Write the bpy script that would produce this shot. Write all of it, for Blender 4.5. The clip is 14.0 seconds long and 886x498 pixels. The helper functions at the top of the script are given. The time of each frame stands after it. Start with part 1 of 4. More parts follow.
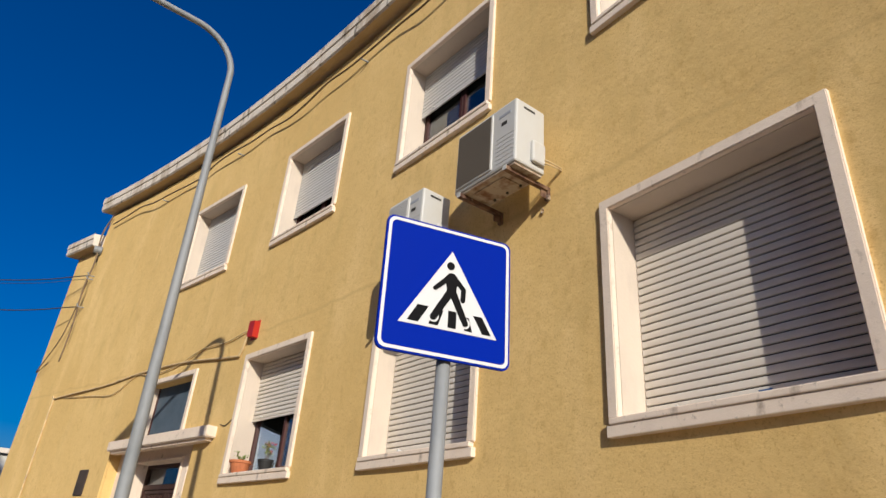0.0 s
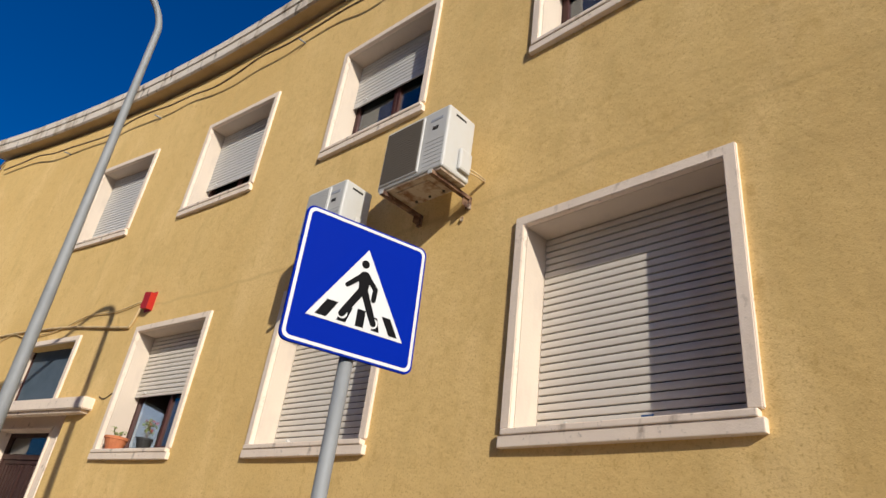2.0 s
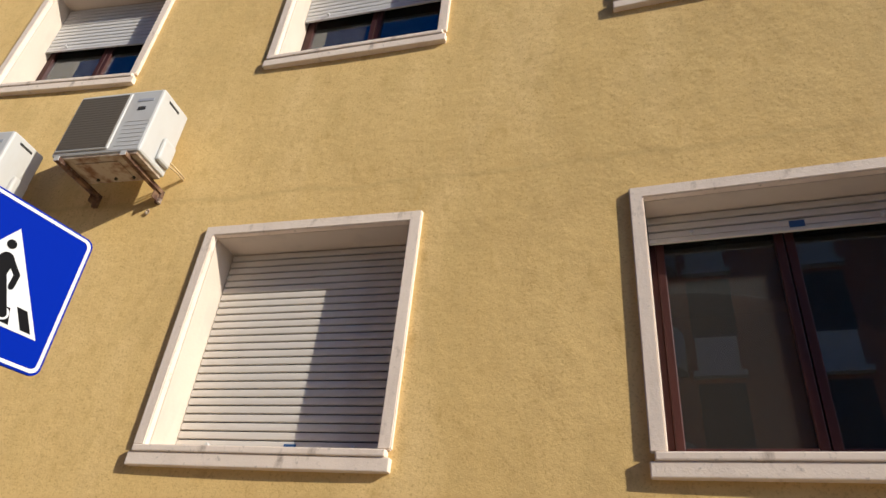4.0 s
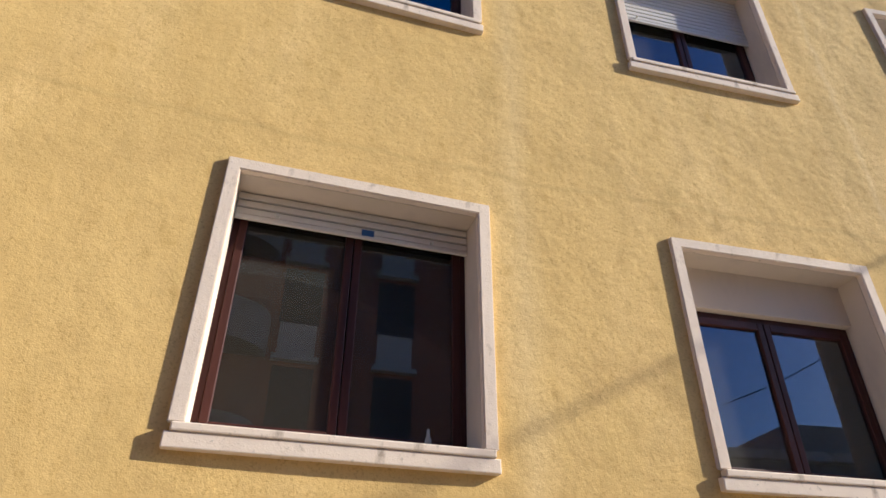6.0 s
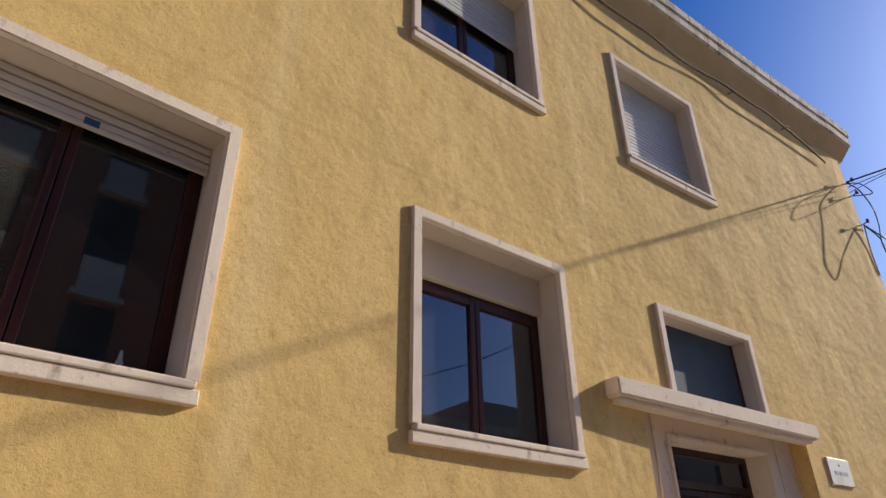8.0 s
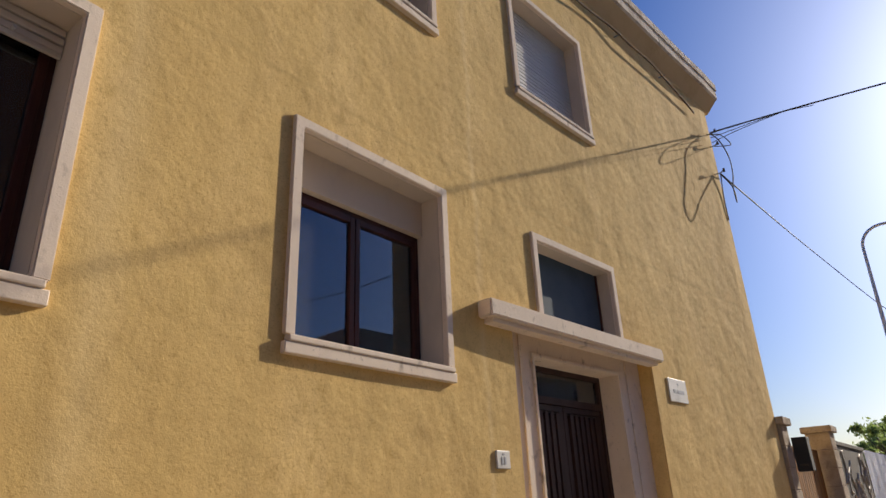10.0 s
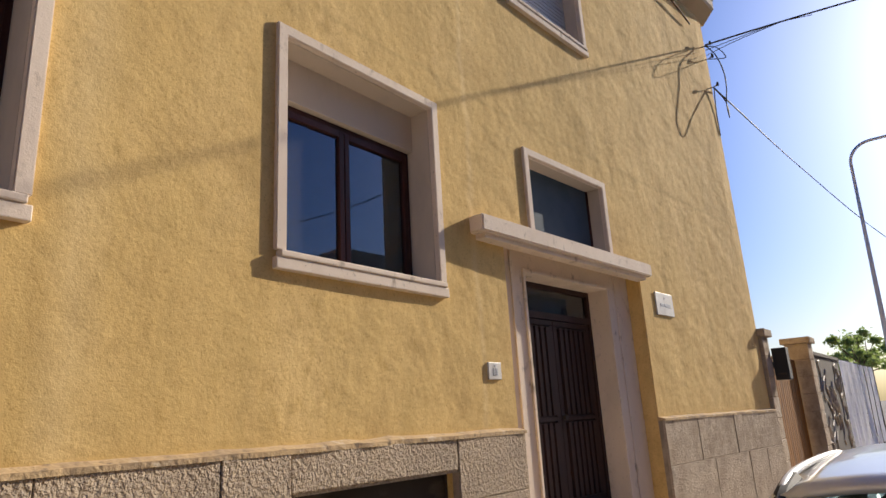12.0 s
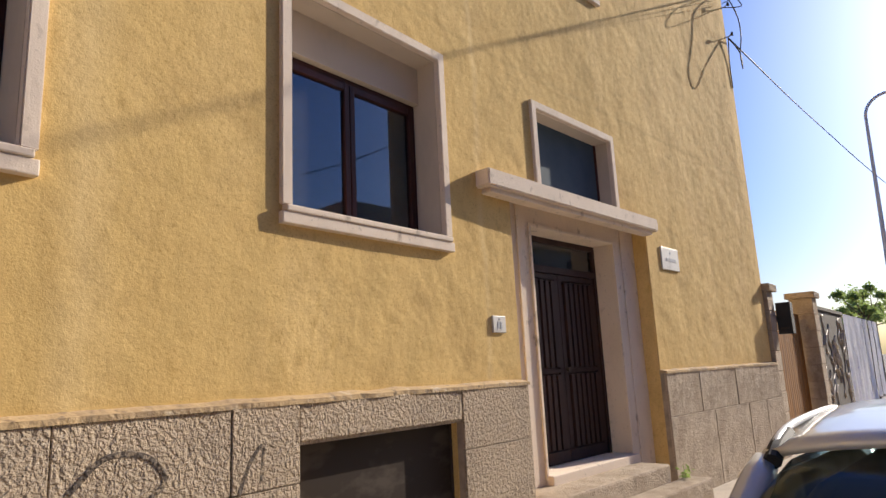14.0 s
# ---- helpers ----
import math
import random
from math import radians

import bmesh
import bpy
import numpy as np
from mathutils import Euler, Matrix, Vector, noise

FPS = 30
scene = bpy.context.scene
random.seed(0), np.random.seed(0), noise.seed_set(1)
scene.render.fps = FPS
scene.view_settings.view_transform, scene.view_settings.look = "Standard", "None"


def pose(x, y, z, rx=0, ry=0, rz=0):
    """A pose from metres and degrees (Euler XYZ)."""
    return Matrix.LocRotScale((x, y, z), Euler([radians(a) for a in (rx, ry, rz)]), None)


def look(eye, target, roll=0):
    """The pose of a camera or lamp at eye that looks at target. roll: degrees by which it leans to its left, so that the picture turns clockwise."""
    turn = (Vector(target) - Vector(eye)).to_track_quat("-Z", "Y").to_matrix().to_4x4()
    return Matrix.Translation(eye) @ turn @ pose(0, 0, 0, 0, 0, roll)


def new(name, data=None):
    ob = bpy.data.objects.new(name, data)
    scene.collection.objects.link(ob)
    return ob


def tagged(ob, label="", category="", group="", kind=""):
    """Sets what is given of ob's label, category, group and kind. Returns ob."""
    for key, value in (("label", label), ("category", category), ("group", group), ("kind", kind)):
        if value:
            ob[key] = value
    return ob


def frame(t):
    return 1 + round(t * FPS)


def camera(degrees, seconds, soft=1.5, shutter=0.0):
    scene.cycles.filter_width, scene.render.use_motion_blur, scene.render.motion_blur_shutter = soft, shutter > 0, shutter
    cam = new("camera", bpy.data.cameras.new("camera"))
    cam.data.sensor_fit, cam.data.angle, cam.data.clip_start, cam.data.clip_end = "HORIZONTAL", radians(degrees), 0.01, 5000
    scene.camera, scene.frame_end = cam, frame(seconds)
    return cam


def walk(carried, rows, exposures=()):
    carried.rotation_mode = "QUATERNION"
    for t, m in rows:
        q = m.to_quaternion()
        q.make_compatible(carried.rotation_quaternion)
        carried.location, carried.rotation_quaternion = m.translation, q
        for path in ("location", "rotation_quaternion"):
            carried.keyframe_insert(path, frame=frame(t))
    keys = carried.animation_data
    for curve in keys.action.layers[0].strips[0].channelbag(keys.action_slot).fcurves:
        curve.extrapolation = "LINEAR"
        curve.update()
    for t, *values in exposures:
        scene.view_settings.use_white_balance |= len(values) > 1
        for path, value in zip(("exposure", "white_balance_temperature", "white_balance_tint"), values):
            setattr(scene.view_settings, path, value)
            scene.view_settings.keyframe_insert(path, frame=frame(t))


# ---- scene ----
cam = camera(69.2, 14.0)
PATH = [
    (0, (-0.012, 1.087, 1.624), (-1.566, 1.964, 2.528), 4.6),
    (0.5, (-0.016, 1.083, 1.61), (-1.567, 1.965, 2.514), 4.8),
    (1, (-0.013, 1.074, 1.608), (-1.557, 1.97, 2.509), 5.6),
    (1.5, (-0.01, 1.071, 1.621), (-1.514, 2.028, 2.527), 6.6),
    (2, (-0.005, 1.064, 1.641), (-1.404, 2.157, 2.562), 7.9),
    (2.2, (-0.005, 1.031, 1.633), (-1.344, 2.184, 2.57), 8.2),
    (4.3, (0.144, 0.984, 1.688), (-0.371, 2.591, 2.762), 5.3),
    (4.5, (0.207, 0.992, 1.699), (-0.234, 2.619, 2.777), 4.8),
    (5, (0.285, 0.993, 1.685), (0.182, 2.669, 2.771), 3.9),
    (5.5, (0.295, 0.988, 1.701), (0.529, 2.663, 2.768), 2.7),
    (6, (0.291, 1.03, 1.68), (0.799, 2.648, 2.741), 0.4),
    (6.5, (0.299, 1.081, 1.662), (1.027, 2.622, 2.707), 0.1),
    (7, (0.283, 1.086, 1.662), (1.169, 2.56, 2.682), -0.2),
    (7.5, (0.312, 1.115, 1.644), (1.364, 2.494, 2.64), -0.6),
    (8, (0.349, 1.113, 1.626), (1.559, 2.39, 2.579), -0.8),
    (8.5, (0.372, 1.13, 1.609), (1.694, 2.32, 2.524), -1.4),
    (9, (0.373, 1.119, 1.612), (1.797, 2.237, 2.461), -1.7),
    (9.2, (0.399, 1.107, 1.586), (1.847, 2.215, 2.408), -1.8),
    (11.3, (0.412, 1.161, 1.521), (1.976, 2.231, 2.16), -2.5),
    (11.5, (0.441, 1.161, 1.54), (2.008, 2.25, 2.139), -2.6),
    (12, (0.434, 1.177, 1.511), (2.019, 2.279, 2.031), -3.3),
    (12.5, (0.436, 1.172, 1.51), (2.028, 2.29, 1.975), -3.3),
    (13, (0.437, 1.159, 1.491), (2.03, 2.29, 1.92), -3.4),
    (13.5, (0.431, 1.171, 1.502), (2.027, 2.305, 1.908), -3.2),
    (14, (0.424, 1.159, 1.525), (2.02, 2.304, 1.901), -2.8),
]
walk(cam, [(t, look(eye, target, roll)) for t, eye, target, roll in PATH], [(0.0, -0.10, 6450, 9), (2.2, -0.08, 6450, 9), (4.5, 0.25, 6400, 9), (6.0, 0.61, 6400, 9), (7.5, 0.42, 6550, 9), (9.0, -0.06, 7050, 10), (11.5, 0.16, 7000, 11), (14.0, 0.38, 6850, 11)])

# ---- sky and sun ----
SUN = Vector((2.9, -1.0, 1.45)).normalized()
world = bpy.data.worlds.new("sky")
scene.world = world
world.use_nodes = True
wn = world.node_tree.nodes
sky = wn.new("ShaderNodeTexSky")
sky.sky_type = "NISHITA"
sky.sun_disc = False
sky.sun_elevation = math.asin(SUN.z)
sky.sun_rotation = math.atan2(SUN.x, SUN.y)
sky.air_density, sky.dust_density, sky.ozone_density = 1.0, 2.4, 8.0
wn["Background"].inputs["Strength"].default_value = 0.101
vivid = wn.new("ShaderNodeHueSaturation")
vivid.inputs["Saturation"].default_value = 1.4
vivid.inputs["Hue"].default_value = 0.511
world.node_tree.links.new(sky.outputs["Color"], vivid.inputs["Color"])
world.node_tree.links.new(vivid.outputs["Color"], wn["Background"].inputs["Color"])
sun = new("sun", bpy.data.lights.new("sun", "SUN"))
sun.data.energy, sun.data.angle, sun.data.color = 4.9, radians(0.55), (1.0, 0.915, 0.79)
sun.matrix_world = look(SUN * 50, (0, 0, 0))


# ---- materials ----
def mat(name, colour, rough=0.8, metal=0.0, spots=(), bump=(), spec=0.5, coat=0.0):
    """Principled material. spots: (scale, detail, colour, low, high, z stretch) layers of wear; bump: (scale, detail, metres) layers of relief."""
    m = bpy.data.materials.new(name)
    m.use_nodes = True
    nt = m.node_tree
    b = nt.nodes["Principled BSDF"]
    b.inputs["Roughness"].default_value, b.inputs["Metallic"].default_value = rough, metal
    b.inputs["Specular IOR Level"].default_value = spec
    b.inputs["Coat Weight"].default_value = coat
    co = nt.nodes.new("ShaderNodeTexCoord")
    last = nt.nodes.new("ShaderNodeRGB")
    last.outputs[0].default_value = (*colour, 1)
    out = last.outputs[0]
    for scale, detail, tint, low, high, stretch in spots:
        mp = nt.nodes.new("ShaderNodeMapping")
        mp.inputs["Scale"].default_value = (1, 1, stretch)
        nt.links.new(co.outputs["Object"], mp.inputs["Vector"])
        nz = nt.nodes.new("ShaderNodeTexNoise")
        nz.inputs["Scale"].default_value, nz.inputs["Detail"].default_value = scale, detail
        nz.inputs["Roughness"].default_value = 0.6
        nt.links.new(mp.outputs[0], nz.inputs["Vector"])
        rg = nt.nodes.new("ShaderNodeMapRange")
        rg.inputs["From Min"].default_value, rg.inputs["From Max"].default_value = low, high
        nt.links.new(nz.outputs["Fac"], rg.inputs["Value"])
        mx = nt.nodes.new("ShaderNodeMix")
        mx.data_type = "RGBA"
        mx.inputs["B"].default_value = (*tint, 1)
        nt.links.new(rg.outputs[0], mx.inputs["Factor"])
        nt.links.new(out, mx.inputs["A"])
        out = mx.outputs["Result"]
    nt.links.new(out, b.inputs["Base Color"])
    prev = None
    for scale, detail, depth in bump:
        nz = nt.nodes.new("ShaderNodeTexNoise")
        nz.inputs["Scale"].default_value, nz.inputs["Detail"].default_value = scale, detail
        nt.links.new(co.outputs["Object"], nz.inputs["Vector"])
        bp = nt.nodes.new("ShaderNodeBump")
        bp.inputs["Strength"].default_value, bp.inputs["Distance"].default_value = 1.0, depth
        nt.links.new(nz.outputs["Fac"], bp.inputs["Height"])
        if prev:
            nt.links.new(prev, bp.inputs["Normal"])
        prev = bp.outputs[0]
    if prev:
        nt.links.new(prev, b.inputs["Normal"])
    return m


def glass(name, tint=(1, 1, 1), rough=0.0, ior=1.5):
    m = bpy.data.materials.new(name)
    m.use_nodes = True
    nt = m.node_tree
    nt.nodes.remove(nt.nodes["Principled BSDF"])
    tr, gl, fr, mx = (nt.nodes.new("ShaderNode" + k) for k in ("BsdfTransparent", "BsdfGlossy", "Fresnel", "MixShader"))
    tr.inputs["Color"].default_value = (*tint, 1)
    gl.inputs["Roughness"].default_value = rough
    gl.inputs["Color"].default_value = (0.84, 0.92, 1.0, 1)
    fr.inputs["IOR"].default_value = ior
    nt.links.new(fr.outputs[0], mx.inputs[0])
    nt.links.new(tr.outputs[0], mx.inputs[1])
    nt.links.new(gl.outputs[0], mx.inputs[2])
    veil, dust = nt.nodes.new("ShaderNodeMixShader"), nt.nodes.new("ShaderNodeBsdfDiffuse")
    veil.inputs[0].default_value = 0.035
    dust.inputs["Color"].default_value = (0.55, 0.48, 0.40, 1)
    nt.links.new(mx.outputs[0], veil.inputs[1])
    nt.links.new(dust.outputs[0], veil.inputs[2])
    nt.links.new(veil.outputs[0], nt.nodes["Material Output"].inputs["Surface"])
    return m


PLASTER = mat("yellow_plaster", (0.735, 0.515, 0.21), 0.92, spec=0.2,
              spots=[(0.5, 3, (0.69, 0.475, 0.185), 0.42, 0.62, 0.6), (1.4, 5, (0.78, 0.555, 0.24), 0.50, 0.66, 0.3), (3.6, 7, (0.65, 0.455, 0.18), 0.52, 0.72, 0.45), (11.0, 5, (0.61, 0.405, 0.15), 0.57, 0.74, 0.6), (70, 2, (0.56, 0.36, 0.13), 0.54, 0.74, 1.0)],
              bump=[(1.7, 3, 0.038), (5.0, 4, 0.015), (14, 3, 0.0030), (50, 4, 0.0013), (140, 2, 0.0012)])
# the relief is coarser towards the east corner, and one day's work meets the next at a faint joint
nt = PLASTER.node_tree
places = nt.nodes["Texture Coordinate"]
split = nt.nodes.new("ShaderNodeSeparateXYZ")
nt.links.new(places.outputs["Object"], split.inputs[0])
grow = nt.nodes.new("ShaderNodeMapRange")
for key, value in (("From Min", -2.0), ("From Max", 6.0), ("To Min", 0.24), ("To Max", 0.72)):
    grow.inputs[key].default_value = value
nt.links.new(split.outputs["X"], grow.inputs["Value"])
for node in nt.nodes:
    if node.bl_idname == "ShaderNodeBump" and node.inputs["Distance"].default_value > 0.01:
        nt.links.new(grow.outputs[0], node.inputs["Strength"])

wander = nt.nodes.new("ShaderNodeTexNoise")
wander.inputs["Scale"].default_value = 2.2
nt.links.new(places.outputs["Object"], wander.inputs["Vector"])
shade = nt.nodes["Principled BSDF"]
# brown weather blotches, more of them towards the east corner
for scale, low, high, amount in ((1.9, 0.54, 0.72, 0.65), (7.5, 0.56, 0.70, 0.62), (24.0, 0.58, 0.70, 0.55)):
    blot = nt.nodes.new("ShaderNodeTexNoise")
    blot.inputs["Scale"].default_value, blot.inputs["Detail"].default_value, blot.inputs["Roughness"].default_value = scale, 9, 0.68
    nt.links.new(places.outputs["Object"], blot.inputs["Vector"])
    cut = nt.nodes.new("ShaderNodeMapRange")
    for key, value in (("From Min", low), ("From Max", high), ("To Min", 0.0), ("To Max", amount)):
        cut.inputs[key].default_value = value
    nt.links.new(blot.outputs["Fac"], cut.inputs["Value"])
    east = nt.nodes.new("ShaderNodeMath")
    east.operation = "MULTIPLY"
    nt.links.new(cut.outputs[0], east.inputs[0])
    nt.links.new(grow.outputs[0], east.inputs[1])
    stain = nt.nodes.new("ShaderNodeMix")
    stain.data_type = "RGBA"
    stain.inputs["B"].default_value = (0.44, 0.275, 0.105, 1)
    nt.links.new(east.outputs[0], stain.inputs["Factor"])
    nt.links.new(shade.inputs["Base Color"].links[0].from_socket, stain.inputs["A"])
    nt.links.new(stain.outputs["Result"], shade.inputs["Base Color"])
for axis, centre, half, tint, amount in (("X", 1.72, 0.15, (0.80, 0.62, 0.33), 0.34), ("Z", 4.27, 0.035, (0.56, 0.38, 0.15), 0.50), ("X", 4.72, 0.05, (0.80, 0.62, 0.33), 0.35)):
    off = nt.nodes.new("ShaderNodeMath")
    off.operation = "MULTIPLY_ADD"
    off.inputs[1].default_value = 0.16
    nt.links.new(wander.outputs["Fac"], off.inputs[0])
    nt.links.new(split.outputs[axis], off.inputs[2])
    dist = nt.nodes.new("ShaderNodeMath")
    dist.operation = "SUBTRACT"
    dist.inputs[1].default_value = centre + 0.08
    nt.links.new(off.outputs[0], dist.inputs[0])
    size = nt.nodes.new("ShaderNodeMath")
    size.operation = "ABSOLUTE"
    nt.links.new(dist.outputs[0], size.inputs[0])
    fade = nt.nodes.new("ShaderNodeMapRange")
    for key, value in (("From Min", 0.0), ("From Max", half), ("To Min", amount), ("To Max", 0.0)):
        fade.inputs[key].default_value = value
    nt.links.new(size.outputs[0], fade.inputs["Value"])
    blend = nt.nodes.new("ShaderNodeMix")
    blend.data_type = "RGBA"
    blend.inputs["B"].default_value = (*tint, 1)
    nt.links.new(fade.outputs[0], blend.inputs["Factor"])
    nt.links.new(shade.inputs["Base Color"].links[0].from_socket, blend.inputs["A"])
    nt.links.new(blend.outputs["Result"], shade.inputs["Base Color"])

STONE = mat("pinkish_stone_trim", (0.80, 0.68, 0.56), 0.85, spec=0.3, spots=[(2.5, 5, (0.72, 0.605, 0.50), 0.46, 0.66, 0.5), (9, 6, (0.40, 0.32, 0.25), 0.60, 0.74, 0.6), (30, 4, (0.36, 0.30, 0.24), 0.62, 0.8, 1.0)], bump=[(30, 4, 0.002), (120, 2, 0.0008)])
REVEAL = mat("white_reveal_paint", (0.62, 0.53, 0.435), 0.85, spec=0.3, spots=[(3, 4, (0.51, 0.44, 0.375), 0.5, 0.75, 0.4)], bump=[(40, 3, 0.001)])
CONCRETE = mat("weathered_concrete", (0.68, 0.61, 0.52), 0.95, spec=0.2, spots=[(3, 5, (0.46, 0.38, 0.29), 0.5, 0.62, 0.3), (9, 5, (0.22, 0.19, 0.15), 0.58, 0.68, 0.25), (25, 4, (0.62, 0.57, 0.49), 0.58, 0.7, 1)], bump=[(15, 5, 0.01), (70, 3, 0.003)])
SOFFIT = mat("soffit_paint", (0.58, 0.44, 0.25), 0.9, spots=[(2, 4, (0.50, 0.37, 0.20), 0.5, 0.7, 1)], bump=[(20, 3, 0.003)])
SLAT = mat("cream_shutter_slat", (0.66, 0.615, 0.55), 0.5, spots=[(4, 4, (0.60, 0.55, 0.48), 0.5, 0.72, 3)], bump=[(30, 2, 0.0006)])
SLATGREY = mat("pale_grey_shutter_slat", (0.58, 0.575, 0.56), 0.45, spots=[(4, 4, (0.57, 0.56, 0.54), 0.5, 0.72, 3)], bump=[(30, 2, 0.0006)])
# near-black colour for the shade in slots, gaps and window openings
SLOT = mat("opening_shade", (0.03, 0.027, 0.024), 0.8)
WOOD = mat("red_brown_window_wood", (0.062, 0.019, 0.015), 0.5, spec=0.25, spots=[(6, 4, (0.040, 0.013, 0.011), 0.45, 0.7, 0.15)], bump=[(60, 2, 0.0006)])
DOORWOOD = mat("dark_brown_door_wood", (0.050, 0.024, 0.020), 0.62, spec=0.25, spots=[(8, 5, (0.030, 0.014, 0.012), 0.45, 0.7, 0.12)], bump=[(50, 3, 0.001)])
GLASS = glass("window_glass", (0.62, 0.65, 0.66), 0.0, 2.1)
# nearly matte: the blurred sky reflection is put in as blue-grey colour
FROSTED = mat("frosted_sky_tinted_pane", (0.085, 0.115, 0.150), 0.6, spec=0.03, spots=[(4, 3, (0.07, 0.10, 0.13), 0.4, 0.7, 1)])
FROST = mat("frosted_grey_green_glass", (0.030, 0.042, 0.050), 0.5, spec=0.3, spots=[(5, 3, (0.016, 0.024, 0.027), 0.4, 0.7, 1)])
# near-black colour stands in for the unlit rooms behind the glass
ROOM = mat("room_darkness", (0.07, 0.06, 0.05), 0.9, spots=[(2, 3, (0.05, 0.045, 0.04), 0.4, 0.7, 1)])
CURTAIN = mat("beige_curtain", (0.48, 0.40, 0.28), 0.9, spots=[(8, 2, (0.38, 0.31, 0.21), 0.4, 0.7, 0.05)])
PLINTH = mat("rough_beige_granite", (0.52, 0.415, 0.30), 0.95, spec=0.2, spots=[(2, 4, (0.43, 0.345, 0.255), 0.45, 0.65, 1), (40, 4, (0.27, 0.21, 0.155), 0.54, 0.72, 1), (90, 2, (0.56, 0.48, 0.38), 0.55, 0.75, 1)], bump=[(36, 3, 0.030), (80, 3, 0.014)])
PLINTHB = mat("dressed_grey_granite", (0.51, 0.42, 0.32), 0.95, spec=0.2, spots=[(2, 4, (0.375, 0.295, 0.215), 0.45, 0.65, 1), (6, 5, (0.31, 0.25, 0.19), 0.55, 0.72, 0.5), (50, 4, (0.27, 0.22, 0.17), 0.55, 0.75, 1)], bump=[(9, 4, 0.020), (45, 4, 0.014), (110, 2, 0.006)])
MORTAR = mat("grey_mortar", (0.44, 0.35, 0.26), 0.95, spots=[(7, 4, (0.30, 0.24, 0.18), 0.45, 0.65, 1)], bump=[(60, 3, 0.004)])
STEEL = mat("galvanised_steel", (0.27, 0.285, 0.295), 0.68, 0.2, spots=[(9, 4, (0.215, 0.23, 0.24), 0.45, 0.7, 0.4)], bump=[(60, 2, 0.0004)])
BLUE = mat("blue_sign_film", (0.0, 0.016, 0.30), 0.6, spec=0.04)
WHITE = mat("white_sign_film", (0.66, 0.67, 0.68), 0.35)
BLACK = mat("black_sign_film", (0.006, 0.006, 0.007), 0.6, spec=0.08)
ACWHITE = mat("off_white_enamel", (0.52, 0.52, 0.50), 0.5, spots=[(5, 4, (0.50, 0.48, 0.44), 0.5, 0.75, 0.4)])
GRILLE = mat("dark_grille_plastic", (0.125, 0.105, 0.080), 0.8)
RUST = mat("rusty_painted_steel", (0.42, 0.35, 0.27), 0.7, spots=[(9, 5, (0.18, 0.085, 0.040), 0.45, 0.62, 1)], bump=[(50, 3, 0.001)])
# rust again, with the shade beneath the outdoor units mixed into its brown
RUSTSHADED = mat("shaded_rusty_steel", (0.20, 0.115, 0.065), 0.8, spots=[(14, 5, (0.07, 0.03, 0.018), 0.42, 0.6, 1), (6, 4, (0.46, 0.40, 0.33), 0.58, 0.66, 1)], bump=[(50, 3, 0.001)])
RED = mat("red_plastic", (0.42, 0.018, 0.010), 0.45, spots=[(6, 3, (0.42, 0.02, 0.01), 0.5, 0.7, 1)])
TERRACOTTA = mat("terracotta", (0.50, 0.17, 0.07), 0.85, spots=[(9, 4, (0.40, 0.13, 0.055), 0.5, 0.7, 1)], bump=[(50, 3, 0.001)])
LEAF = mat("green_leaf", (0.25, 0.33, 0.11), 0.6, spots=[(9, 2, (0.32, 0.38, 0.14), 0.45, 0.65, 1)])
nt = LEAF.node_tree
thin, both = nt.nodes.new("ShaderNodeBsdfTranslucent"), nt.nodes.new("ShaderNodeMixShader")
thin.inputs["Color"].default_value = (0.30, 0.40, 0.12, 1)
both.inputs[0].default_value = 0.5
nt.links.new(nt.nodes["Principled BSDF"].outputs[0], both.inputs[1])
nt.links.new(thin.outputs[0], both.inputs[2])
nt.links.new(both.outputs[0], nt.nodes["Material Output"].inputs["Surface"])
PETAL = mat("red_petal", (0.50, 0.03, 0.05), 0.6)
BARK = mat("bark", (0.13, 0.09, 0.06), 0.9, bump=[(25, 4, 0.01)])
CABLE = mat("dusty_black_cable", (0.045, 0.038, 0.032), 0.7)
WALLCABLE = mat("dusty_brown_cable", (0.19, 0.13, 0.075), 0.8, spots=[(6, 3, (0.10, 0.07, 0.045), 0.45, 0.65, 1)])
CONDUIT = mat("beige_conduit", (0.62, 0.46, 0.24), 0.7, spots=[(5, 3, (0.40, 0.30, 0.17), 0.5, 0.7, 1)])
ASPHALT = mat("asphalt", (0.19, 0.17, 0.145), 0.9, spots=[(1, 4, (0.15, 0.135, 0.118), 0.45, 0.65, 1), (120, 2, (0.12, 0.11, 0.10), 0.6, 0.75, 1)], bump=[(150, 2, 0.004)])
PAVING = mat("pale_concrete_paving", (0.50, 0.43, 0.345), 0.9, spots=[(1.5, 5, (0.42, 0.36, 0.29), 0.45, 0.65, 1), (30, 3, (0.33, 0.24, 0.20), 0.6, 0.75, 1)], bump=[(60, 3, 0.003)])
KERB = mat("granite_kerb", (0.36, 0.34, 0.31), 0.85, bump=[(60, 3, 0.003)])
SILVER = mat("silver_car_paint", (0.72, 0.73, 0.73), 0.28, 0.2, coat=0.6, spots=[(3, 3, (0.56, 0.57, 0.57), 0.45, 0.7, 1)])
RUBBER = mat("black_rubber", (0.02, 0.02, 0.02), 0.7)
CHROME = mat("brushed_rail_metal", (0.62, 0.62, 0.61), 0.5, 0.25)
CARGLASS = glass("tinted_car_glass", (0.60, 0.66, 0.62), 0.0, 1.45)
BROWNWALL = mat("brown_red_facade_render", (0.36, 0.14, 0.075), 0.9, spots=[(0.6, 4, (0.26, 0.11, 0.07), 0.45, 0.65, 1)], bump=[(30, 3, 0.003)])
